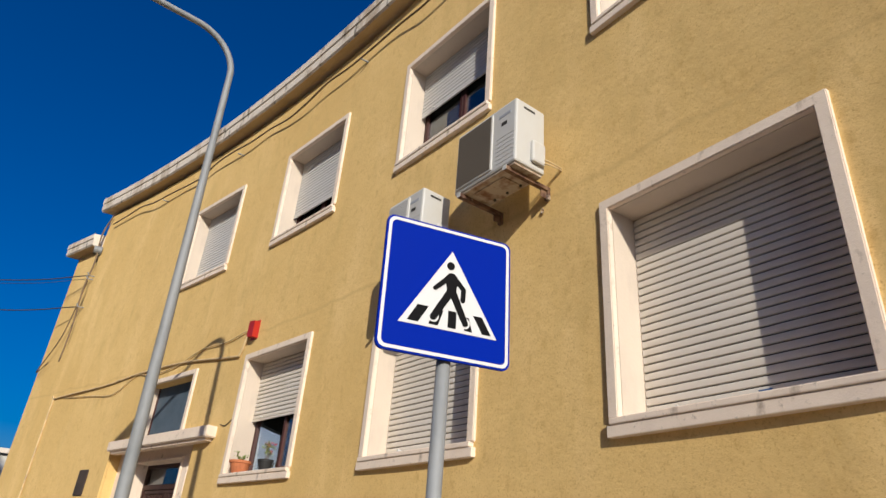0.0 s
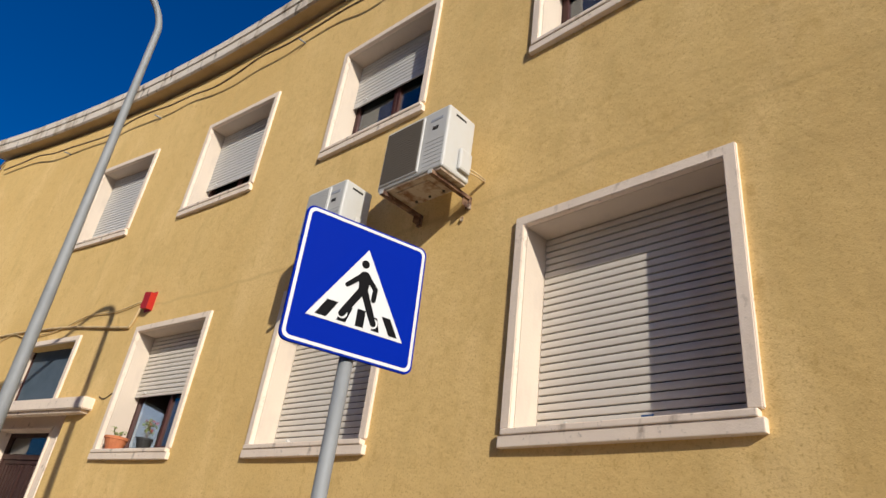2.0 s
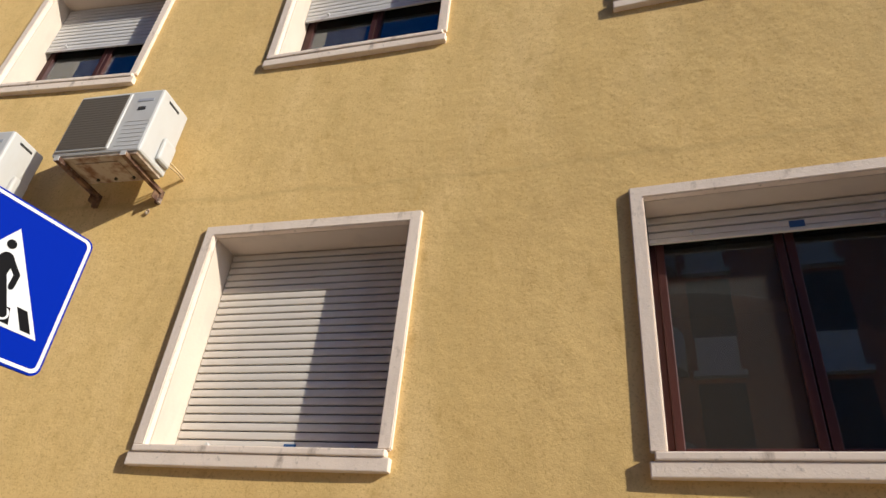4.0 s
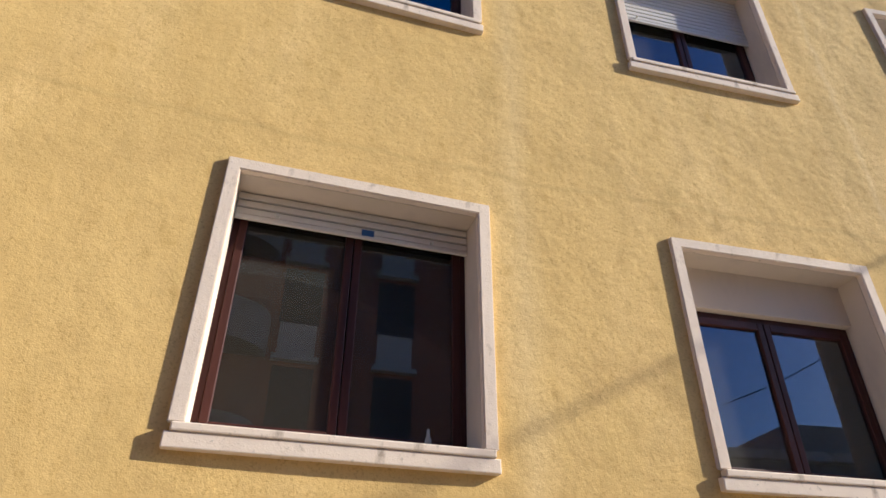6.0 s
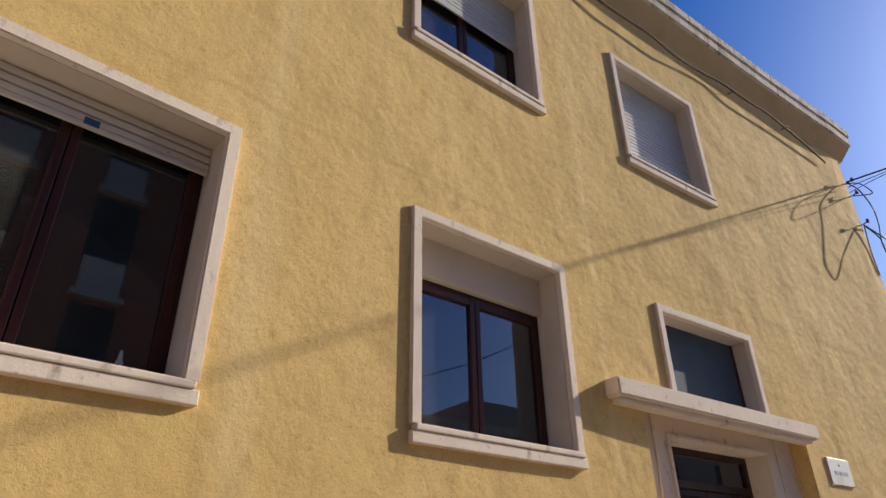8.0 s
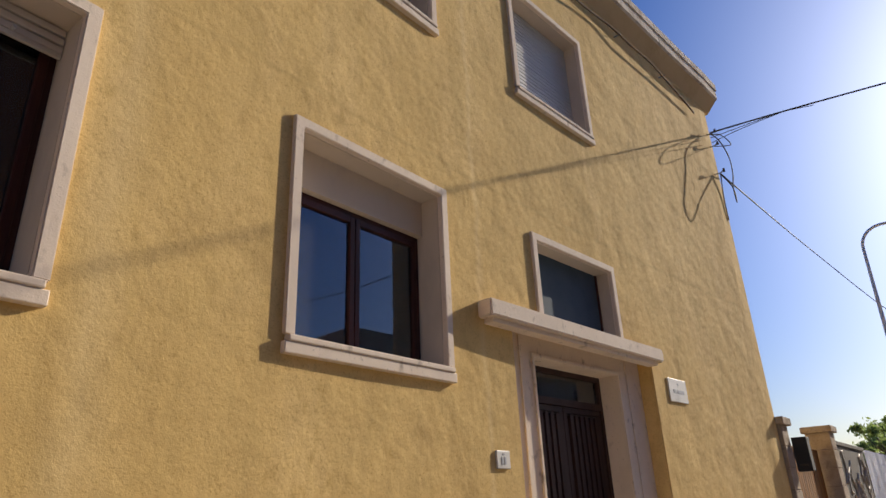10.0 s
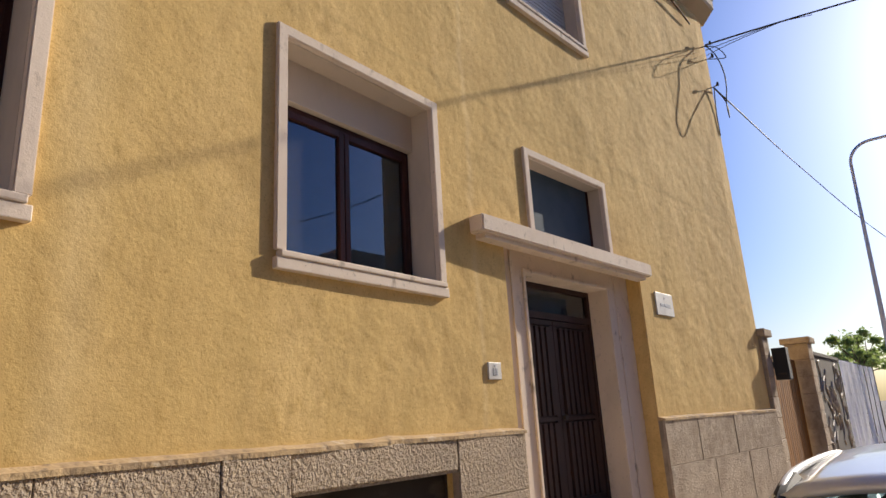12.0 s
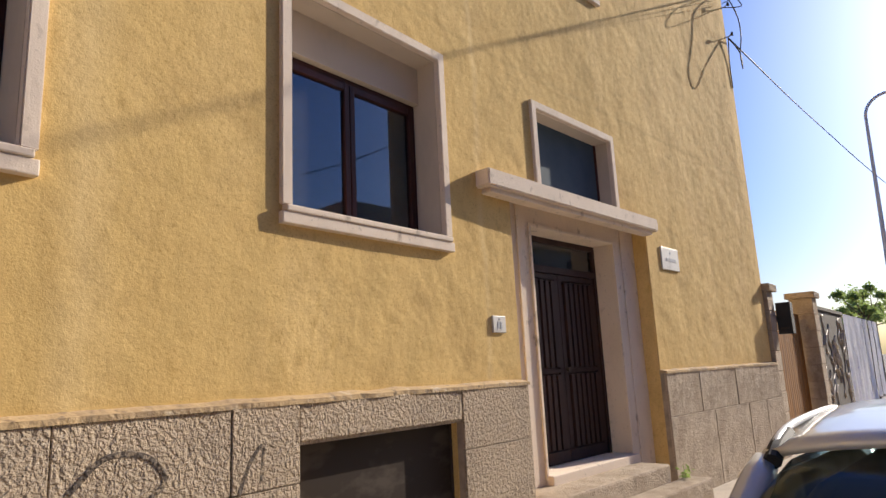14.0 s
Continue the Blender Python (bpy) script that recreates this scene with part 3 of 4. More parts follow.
# ---- doors ----
def entrance(n, xl, xr, label):
    """A recessed portal between xl and xr: surround, double door, transom and threshold."""
    xc = (xl + xr) / 2
    base = empty("door_%d" % n, at_wall(xc), label, "door", kind="structure")
    hw = (xr - xl) / 2 / leaning(xc)
    o = 0.765
    top = 2.82
    bm = B()
    for sx in (-1, 1):
        box(bm, -hw if sx < 0 else o, -o if sx < 0 else hw, 0.20, 0.42, 0.40, 3.02)
    box(bm, -o, o, 0.20, 0.42, top, 3.02)
    part("door_surround", bm, STONE, base, "stained pinkish stone portal")
    bm = B()
    for sx in (-1, 1):
        box(bm, (-o - 0.22) if sx < 0 else o + 0.19, -o - 0.19 if sx < 0 else o + 0.22, 0.185, 0.20, 0.45, 3.0, 0.004)
        box(bm, (-o - 0.035) if sx < 0 else o, -o if sx < 0 else o + 0.035, 0.18, 0.20, 0.5, top + 0.035, 0.006)
    box(bm, -o, o, 0.18, 0.20, top, top + 0.035, 0.006)
    part("moulding", bm, STONE, base)
    bm = B()
    for sx in (-1, 1):
        box(bm, -hw if sx < 0 else hw - 0.01, -hw + 0.01 if sx < 0 else hw, FACE + 0.01, 0.20, 1.42, 3.02)
    part("niche_side", bm, PLASTER, base)
    part("threshold", box(B(), -o - 0.03, o + 0.03, 0.12, 0.50, 0.50, 0.60, 0.01), STONE, base, "worn pale stone threshold")
    fr = B()
    for sx in (-1, 1):
        box(fr, -o if sx < 0 else o - 0.05, -o + 0.05 if sx < 0 else o, 0.42, 0.50, 0.6, top)
    box(fr, -o + 0.05, o - 0.05, 0.42, 0.50, top - 0.05, top)
    box(fr, -o + 0.05, o - 0.05, 0.42, 0.50, 2.46, 2.53)
    part("door_frame", fr, DOORWOOD, base)
    pane = part("transom_pane", box(B(), -o + 0.05, o - 0.05, 0.45, 0.458, 2.53, top - 0.05), GLASS, base)
    pane.visible_shadow = False
    for sx in (-1, 1):
        a, b = (-o + 0.05, -0.003) if sx < 0 else (0.003, o - 0.05)
        bm = B()
        box(bm, a, b, 0.46, 0.50, 0.605, 2.455)
        for c, d in ((0.605, 0.72), (1.46, 1.50), (2.40, 2.455)):
            box(bm, a, b, 0.435, 0.46, c, d, 0.004)
        box(bm, a, a + 0.07, 0.435, 0.46, 0.72, 2.40, 0.004)
        box(bm, b - 0.07, b, 0.435, 0.46, 0.72, 2.40, 0.004)
        leaf = part("door_leaf", bm, DOORWOOD, base)
        for lo, hi in ((0.725, 1.455), (1.505, 2.395)):
            w = (b - a - 0.15) / 6
            for k in range(6):
                x0 = a + 0.075 + k * w
                shared_part(("batten", round(hi - lo, 2), round(w, 3)), "batten", lambda: prism(B(), [(0.018, 0.01), (w - 0.018, 0.01), (w - 0.018, hi - lo - 0.02), (w * 0.5, hi - lo - 0.005), (0.018, hi - lo - 0.02)], -0.045, 0.0), DOORWOOD, leaf, Matrix.Translation((x0, 0.462, lo)))
    part("door_handle", cyl(B(), (0.05, 0.40, 1.49), (0.05, 0.44, 1.49), 0.025, 0.02), DARKMETAL, base, "small round metal knob")
    return base


def canopy(x0, x1, label):
    h = (x1 - x0) / 2
    base = empty("canopy", at_wall((x0 + x1) / 2), label, "canopy")
    bm = prism(B(), [(-h, 2.975), (h, 2.975), (h, 3.05), (h, 3.12), (-h, 3.12)], -0.13, 0.034)
    bmesh.ops.bevel(bm, geom=bm.edges[:], offset=0.012, segments=2, affect="EDGES")
    part("slab", bm, STONE, base, "pale slab with a chipped front edge")
    part("moulding", box(B(), -h + 0.07, h - 0.07, -0.085, 0.034, 2.935, 2.9745, 0.008), STONE, base)
    return base


entrance(1, 5.12, 7.68, "dark brown slatted double door, closed, in a recessed stone portal")
entrance(2, -11.90, -9.30, "dark red-brown double door, closed, in a recessed stone portal")
canopy(4.66, 7.70, "pale stained concrete canopy slab over the slatted door")
canopy(-11.80, -8.69, "pale stained concrete canopy slab over the far door")


def steps(xc, w1, w2, label):
    base = empty("doorsteps", at_wall(xc), label, "steps")
    part("step", box(B(), -w1 / 2, w1 / 2, -0.22, 0.42, 0.05, 0.52, 0.02), PLINTHB, base)
    part("step", box(B(), -w2 / 2, w2 / 2, -0.48, -0.222, 0.05, 0.36, 0.02), PLINTHB, base)


steps(6.10, 2.12, 2.84, "two worn grey granite steps before the slatted door")
steps(-10.6, 2.3, 3.0, "two worn grey granite steps before the far door")


# ---- lamp posts, sign ----
# lighter pole colour for the far, backlit lamp: the haze is in the colour
HAZEPOLE = mat("haze_paled_pole", (0.70, 0.71, 0.72), 0.6, spots=[(9, 4, (0.60, 0.61, 0.62), 0.45, 0.7, 0.4)])


def lamp_post(x, y, label, tall=1.0, paint=STEEL, turn=0.0):
    base = empty("street_lamp", pose(x, y, 0.05, 0, 0, turn) @ pose(0, 0, 0, 1.3) @ Matrix.Scale(tall, 4), label, "street lamp", "street lamps")
    bend = [(0, -0.47 + 0.47 * math.cos(radians(6 * k)), 6.34 + 0.47 * math.sin(radians(6 * k))) for k in range(16)]
    pts = [(0, 0, 0.0), (0, 0, 2.0), (0, 0, 4.0), (0, 0, 5.9), *bend, (0, -0.9, 6.815), (0, -1.35, 6.80)]
    part("pole", tube(B(), pts, [max(0.034, 0.066 - 0.0052 * q[2]) for q in pts], 20), paint, base, smooth=True)
    part("base_collar", cyl(B(), (0, 0, 0), (0, 0, 0.12), 0.12, 0.10, 18), STEEL, base)
    bm = B()
    box(bm, -0.14, 0.14, -1.95, -1.33, 6.72, 6.88, 0.05)
    part("lamp_head", bm, paint, base, smooth=True)
    part("lamp_glass", box(B(), -0.10, 0.10, -1.88, -1.45, 6.69, 6.722, 0.01), FROST, base)


lamp_post(-5.60, 1.725, "tall tapered galvanised street lamp with a curved arm", 0.935, turn=8.5)
lamp_post(25.63, 1.61, "tall street lamp beyond the gates, its grey paled for haze", 1.46, HAZEPOLE, -3.0)


def rounded(w, r, n=6):
    pts = []
    for cx, cz, a0 in ((w - r, w - r, 0), (-w + r, w - r, 90), (-w + r, -w + r, 180), (w - r, -w + r, 270)):
        for k in range(n + 1):
            a = radians(a0 + 90 * k / n)
            pts.append((cx + r * math.cos(a), cz + r * math.sin(a)))
    return pts


def crossing_sign():
    base = empty("crossing_sign", pose(-2.19, 2.357, 2.70, 0, 0, 82.9), "blue square pedestrian crossing sign on a grey steel pole", "road sign")
    tilt = pose(0, 0, 0, 0, -1.0, 0)
    plate = part("plate", prism(B(), rounded(0.30, 0.035), -0.003, 0.012), BLUE, base, "blue panel with folded rim", tilt)
    rim = B()
    a, b = rounded(0.292, 0.032), rounded(0.278, 0.024)
    va = [[rim.verts.new((x, y, z)) for x, z in o] for o, y in ((a, -0.0045), (b, -0.0045))]
    n = len(a)
    for k in range(n):
        rim.faces.new((va[0][k], va[0][(k + 1) % n], va[1][(k + 1) % n], va[1][k]))
    part("border", rim, WHITE, plate, "thin white border line")
    part("triangle", prism(B(), [(-0.215, -0.175), (0.235, -0.175), (0.01, 0.19)], -0.0055, -0.0035), WHITE, plate, "white triangle")
    sym = B()
    y0, y1 = -0.0080, -0.0056

    def bar(p, q, w0, w1):
        p, q = Vector((p[0], 0, p[1])), Vector((q[0], 0, q[1]))
        d = (q - p).normalized()
        s = Vector((-d.z, 0, d.x))
        outl = []
        for k in range(7):
            a = math.pi * k / 6
            v = q + w1 * (math.cos(a) * -s + math.sin(a) * d)
            outl.append((v.x, v.z))
        for k in range(7):
            a = math.pi * k / 6
            v = p + w0 * (math.cos(a) * s - math.sin(a) * d)
            outl.append((v.x, v.z))
        lift[0] += 0.00012
        prism(sym, outl, y0 - lift[0], y1)
    lift = [0.0]
    bar((0.005, 0.1185), (0.0051, 0.1186), 0.0185, 0.0185)
    bar((0.012, 0.058), (0.014, -0.01), 0.028, 0.020)
    bar((0.0, 0.062), (-0.062, 0.002), 0.013, 0.010)
    bar((0.026, 0.062), (0.070, 0.02), 0.013, 0.011)
    bar((0.070, 0.02), (0.068, -0.03), 0.011, 0.011)
    bar((0.006, -0.008), (-0.064, -0.128), 0.017, 0.015)
    bar((0.022, -0.008), (0.083, -0.132), 0.017, 0.014)
    for fx, fz in ((-0.062, -0.126), (0.082, -0.130)):
        part("foot_outline", prism(B(), [(fx + 0.024 * math.cos(radians(a)), fz + 0.024 * math.sin(radians(a))) for a in range(0, 360, 20)], -0.0073, -0.0067), WHITE, plate)
    part("pictogram", sym, BLACK, plate, "black plain walking symbol")
    for k, (xa, xb, sh, hh) in enumerate([(-0.178, -0.128, 0.042, 0.075), (-0.082, -0.040, 0.022, 0.07), (0.004, 0.042, 0.0, 0.075), (0.082, 0.118, -0.018, 0.06), (0.165, 0.207, -0.045, 0.075)]):
        part("stripe", prism(B(), [(xa, -0.162), (xb, -0.162), (xb + sh, -0.162 + hh), (xa + sh, -0.162 + hh)], -0.0068, -0.0056), BLACK, plate)
    part("pole", cyl(B(), (0.022, 0.045, -2.60), (0.022, 0.045, 0.24), 0.030, 0.030, 20), STEEL, base, smooth=True)
    for z in (-0.15, 0.15):
        bm = B()
        box(bm, -0.05, 0.05, 0.012, 0.018, z - 0.02, z + 0.02)
        box(bm, -0.045, 0.045, 0.018, 0.082, z - 0.014, z + 0.014, 0.006)
        part("clamp", bm, STEEL, base)


crossing_sign()


# ---- air conditioners ----
def ac_unit(x0, x1, z0, z1, label, mesh=GRILLE):
    w, h = x1 - x0, z1 - z0
    base = empty("air_conditioner", at_wall((x0 + x1) / 2, z0), label, "air conditioner", "outdoor units")
    y0, y1 = -0.41, -0.10
    part("case", box(B(), -w / 2, w / 2, y0, y1, 0, h, 0.018), ACWHITE, base)
    g0, g1 = -w / 2 + 0.025, -w / 2 + w * 0.64
    part("grille_frame", box(B(), g0, g1, y0 - 0.012, y0 + 0.01, 0.03, h - 0.03, 0.006), ACWHITE, base)
    part("grille", box(B(), g0 + 0.015, g1 - 0.015, y0 - 0.016, y0 - 0.006, 0.045, h - 0.045), mesh, base, "wire fan grille")
    for k in range(20):
        shared_part(("wire", round(w, 2)), "wire", lambda: cyl(B(), (g0 + 0.018, y0 - 0.019, 0), (g1 - 0.018, y0 - 0.019, 0), 0.0012, n=6), mesh, base, Matrix.Translation((0, 0, 0.06 + k * (h - 0.12) / 19)))
    part("badge", box(B(), w / 2 - 0.19, w / 2 - 0.06, y0 - 0.003, y0 + 0.002, h - 0.115, h - 0.09), TEXTGREY, base, "small grey bar badge")
    # flat dark plates here and below stand in for shaded hollows
    part("recess_shade", box(B(), w / 2 - 0.16, w / 2 - 0.10, y0 - 0.004, y0 + 0.002, h - 0.20, h - 0.17), SLOT, base)
    for k in range(7):
        part("louvre", box(B(), w / 2 - 0.22, w / 2 - 0.02, y0 - 0.0025, y0 + 0.002, 0.05 + k * 0.038, 0.056 + k * 0.038, 0.001), ACWHITE, base)
    part("valve_cover", box(B(), w / 2 - 0.002, w / 2 + 0.035, y1 - 0.16, y1 - 0.02, 0.05, 0.25, 0.02), ACWHITE, base)
    part("vent_slot_shade", box(B(), w / 2 - 0.002, w / 2 + 0.002, y0 + 0.08, y0 + 0.20, h - 0.07, h - 0.05), SLOT, base)
    part("base_pan", box(B(), -w / 2 + 0.02, w / 2 - 0.02, y0 + 0.015, y1 - 0.015, -0.02, 0.0, 0.004), RUST, base, "dented rust-flecked base pan")
    part("pressing", box(B(), -w / 2 + 0.16, w / 2 - 0.20, y0 + 0.07, y1 - 0.08, -0.027, -0.0195, 0.003), RUST, base)
    for k in range(3):
        part("drain_plug", cyl(B(), (-0.14 + 0.15 * k, y1 - 0.06, -0.032), (-0.14 + 0.15 * k, y1 - 0.06, -0.0195), 0.011, 0.011, 10), RUBBER, base)
    for sx in (-1, 1):
        xx = sx * (w / 2 - 0.09)
        bm = B()
        box(bm, xx - 0.02, xx + 0.02, y0 - 0.02, FACE, -0.055, -0.021, 0.004)
        box(bm, xx - 0.02, xx + 0.02, FACE - 0.03, FACE, -0.13, -0.02, 0.004)
        prism(bm, [(xx - 0.003, -0.055), (xx + 0.003, -0.055), (xx + 0.003, -0.12), (xx - 0.003, -0.12)], FACE - 0.09, FACE - 0.03)
        part("bracket", bm, RUSTSHADED, base, "rusty brown bracket, darkened for the shade under the unit")
        part("end_cap", box(B(), xx - 0.021, xx + 0.021, y0 - 0.024, y0 - 0.0201, -0.056, -0.02), ACWHITE, base)
    bm = B()
    for k in range(2):
        tube(bm, smoothed([(w / 2 + 0.015, y1 - 0.05, 0.07 + 0.035 * k), (w / 2 + 0.04, y1 - 0.02, 0.075 + 0.03 * k), (w / 2 + 0.05, -0.02, 0.08 + 0.02 * k), (w / 2 + 0.045, FACE + 0.02, 0.08 + 0.02 * k)], 5), 0.007, 8)
    part("pipe", bm, CONDUIT, base, "lagged refrigerant pipes")
    return base


ac_unit(-3.93, -3.21, 4.38, 4.97, "large off-white outdoor unit on rusty wall brackets")
ac_unit(-4.92, -4.38, 4.12, 4.68, "smaller off-white outdoor unit on wall brackets, behind the sign", ACWHITE)

# ---- plinth of granite slabs ----
def plinth(x0, x1, rough, joint, label, gap=()):
    """Two rows of granite slabs on a mortar bed between x0 and x1; gap: an opening (x0, x1, z0, z1)."""
    base = empty("plinth", Matrix(), label, "plinth", kind="structure")
    material = PLINTH if rough else PLINTHB
    n = max(1, round((x1 - x0) / (1.15 if rough else 1.0)))
    rnd = random.Random(int(x0 * 10))
    cuts = [x0 + (x1 - x0) * k / n + (rnd.uniform(-0.18, 0.18) if 0 < k < n else 0) for k in range(n + 1)]
    if gap:
        cuts = sorted([c for c in cuts if not gap[0] - 0.5 < c < gap[1] + 0.5 or c in (x0, x1)] + [gap[0] - 0.42, gap[0], gap[1]])
    for row, (za, zb) in enumerate(((-0.1, joint), (joint, 1.40))):
        cs = cuts if row or gap else [x0, *(c + 0.35 for c in cuts[1:-1] if c + 0.35 < x1 - 0.2), x1]
        for a, b in zip(cs, cs[1:]):
            lo, hi = za, zb
            if gap and a >= gap[0] - 0.01 and b <= gap[1] + 0.01:
                if row == 0:
                    continue
                lo = gap[3]
            g = 0.0028 if rough else 0.002
            m = at_wall((a + b) / 2, 0, rnd.uniform(-0.004, 0.004))
            part("slab", box(B(), -(b - a) / 2 + g, (b - a) / 2 - g, -0.028, 0.05, lo + g, hi - g, 0.005), material, base, m=m)
    bm = B()
    for a, b in zip(cuts, cuts[1:]):
        if gap and a >= gap[0] - 0.01 and b <= gap[1] + 0.01:
            continue
        xs = [a, *(a + (b - a) * k / 4 for k in (1, 2, 3)), b]
        for c, d in zip(xs, xs[1:]):
            quad = [bm.verts.new((x, line_y(x) + y, z)) for y in (-0.012, 0.044) for x, z in ((c, -0.1), (d, -0.1), (d, 1.395), (c, 1.395))]
            for f in ((0, 1, 2, 3), (7, 6, 5, 4), (0, 4, 5, 1), (1, 5, 6, 2), (2, 6, 7, 3), (3, 7, 4, 0)):
                bm.faces.new([quad[n] for n in f])
    part("mortar", bm, MORTAR, base)
    # weathered sloping ledge on top
    bm = B()
    k = max(2, int((x1 - x0) / 0.12))
    rings = []
    for j in range(k + 1):
        x = x0 + (x1 - x0) * j / k
        y = line_y(x)
        w = 0.014 * noise.noise((x * 5, 0, 3)) + 0.009 * noise.noise((x * 17, 4, 3))
        rings.append([bm.verts.new((x, y + a, z)) for a, z in ((-0.036 + w, 1.392), (-0.034 + w, 1.418 + 0.4 * w), (0.046, 1.442 + w), (0.05, 1.392))])
    for a, b in zip(rings, rings[1:]):
        for i in range(4):
            bm.faces.new((a[i], a[(i + 1) % 4], b[(i + 1) % 4], b[i]))
    bm.faces.new(rings[0])
    bm.faces.new(rings[-1][::-1])
    part("ledge", bm, LEDGE, base, "crumbling mortar ledge")
    return base


LEDGE = mat("crumbling_mortar", (0.52, 0.37, 0.20), 0.95, spots=[(3, 5, (0.36, 0.26, 0.16), 0.45, 0.6, 1), (14, 5, (0.22, 0.16, 0.10), 0.58, 0.68, 1), (9, 4, (0.62, 0.52, 0.38), 0.60, 0.72, 1)], bump=[(30, 4, 0.012)])
VENT = (2.86, 4.28, 0.35, 1.19)
plinth(-9.30, 5.12, True, 0.98, "rough bush-hammered beige granite plinth below the plaster", VENT)
plinth(7.68, 11.42, False, 0.92, "grey-beige dressed granite plinth beside the door")
plinth(-14.95, -11.92, False, 0.92, "grey-beige dressed granite plinth beyond the far door")
# sides of the plinth in the door niche
bm = B()
box(bm, -0.02, 0.0, -0.028, 0.20, 0.05, 1.40, 0.004)
part("plinth_return", bm, PLINTHB, m=at_wall(7.70), label="granite end of the plinth in the door niche", category="plinth", kind="structure")
# cellar window in the plinth
DUSTY = mat("dusty_dark_pane", (0.040, 0.030, 0.024), 0.55, spec=0.15, spots=[(2, 4, (0.075, 0.06, 0.05), 0.5, 0.6, 2)])
cellar = empty("window_cellar", at_wall(3.57), "dark cellar window set in the rough plinth", "window", kind="structure")
part("pane", box(B(), -0.71, 0.71, 0.10, 0.11, 0.35, 1.19), DUSTY, cellar, "dark dusty pane")
bm = B()
for x0, x1, z0, z1 in ((-0.73, -0.70, 0.35, 1.19), (0.70, 0.73, 0.35, 1.19), (-0.70, 0.70, 1.16, 1.19), (-0.70, 0.70, 0.35, 0.40)):
    box(bm, x0, x1, 0.075, 0.10, z0, z1, 0.003)
part("window_frame", bm, DARKMETAL, cellar)
bm = box(B(), -0.735, 0.735, -0.012, 0.12, 1.172, 1.194)
for x0, x1 in ((-0.745, -0.722), (0.722, 0.745)):
    box(bm, x0, x1, -0.012, 0.12, 0.35, 1.171)
part("lining", bm, PLINTH, cellar)
# spray marks on the plinth
for pts, x in (([(-0.30, 1.12), (-0.16, 1.24), (0.02, 1.22), (0.10, 1.10), (-0.05, 1.02), (-0.2, 1.06)], 2.0), ([(-0.08, 0.98), (-0.02, 1.12), (0.06, 1.20), (0.05, 1.02)], 2.56)):
    c = [Vector((a, -0.021, b)) for a, b in pts]
    mark = tube(B(), smoothed(c, 6), 0.0125, 8)
    for v in mark.verts:
        v.co.y = -0.030 + 0.12 * (v.co.y + 0.021)
    part("graffiti_mark", mark, GRAFFITI, m=at_wall(x), label="faded black spray squiggle on the granite", category="graffiti")


# ---- plates by the door ----
def wall_plate(name, x0, x1, z0, z1, label, bars):
    base = empty(name, at_wall((x0 + x1) / 2, (z0 + z1) / 2), label, "wall plate")
    w, h = x1 - x0, z1 - z0
    part("panel", box(B(), -w / 2, w / 2, FACE - 0.018, FACE, -h / 2, h / 2, 0.006), MARBLE, base)
    for a, b, c, d in bars:
        part("text_bar", box(B(), a * w, b * w, FACE - 0.021, FACE - 0.0175, c * h, d * h), TEXTGREY, base)


wall_plate("number_plate", 4.76, 4.93, 1.81, 1.945, "small white marble number plate beside the portal", [(-0.17, -0.02, -0.26, 0.14), (0.04, 0.16, -0.26, 0.14), (-0.06, 0.06, 0.25, 0.34)])
wall_plate("street_name_plate", 8.00, 8.47, 2.59, 2.865, "white marble street name plate on the facade", [(-0.28, -0.12, -0.12, 0.02), (-0.06, 0.30, -0.12, 0.02), (-0.03, 0.03, 0.22, 0.30)])
part("notice_plate", box(B(), -0.16, 0.16, FACE - 0.02, FACE, -0.2, 0.2, 0.006), DARKMETAL, m=at_wall(-12.6, 2.55), label="dark metal plate on the yellow wall", category="wall plate")

# ---- alarm box and conduit ----
alarm = empty("alarm_box", at_wall(-8.27, 4.20), "red plastic siren box on the facade above the window", "alarm box")
part("case", prism(B(), [(-0.075, 0.03), (0.075, 0.01), (0.075, 0.23), (-0.075, 0.25)], FACE - 0.08, FACE), RED, alarm)
part("base_plate", box(B(), -0.085, 0.085, FACE - 0.012, FACE, 0.0, 0.26), RED, alarm)


def wire(name, pts, r, material, label, category="cable", n=6, steps=6):
    return part(name, tube(B(), smoothed(pts, steps), r, n), material, label=label, category=category, smooth=True)


wire("conduit", [on_wall(-8.42, 4.36, -0.016), on_wall(-8.54, 4.06, -0.016), on_wall(-8.75, 4.04, -0.016), on_wall(-10.15, 4.20, -0.016), on_wall(-11.6, 4.24, -0.016), on_wall(-12.76, 4.18, -0.016), on_wall(-14.60, 4.14, -0.016), on_wall(-14.72, 4.05, -0.016), on_wall(-14.74, 2.6, -0.016), on_wall(-14.74, 0.3, -0.016)], 0.018, CONDUIT, "beige painted conduit running across the facade", "conduit", 8)
wire("cable", [on_wall(-8.45, 4.36, -0.02), on_wall(-9.0, 4.30, -0.02), on_wall(-9.7, 4.32, -0.02), on_wall(-10.4, 4.18, -0.02), on_wall(-11.2, 4.14, -0.02), on_wall(-11.7, 4.22, -0.02), on_wall(-12.4, 3.98, -0.02), on_wall(-13.2, 4.04, -0.02), on_wall(-14.3, 4.12, -0.02)], 0.008, CONDUIT, "thin loose beige cable looping under the conduit")
wire("cable", [on_wall(-8.68, 3.14, -0.006), on_wall(-8.55, 3.11, -0.006), on_wall(-8.40, 3.17, -0.006)], 0.006, CABLE, "short thin wire beside the canopy")

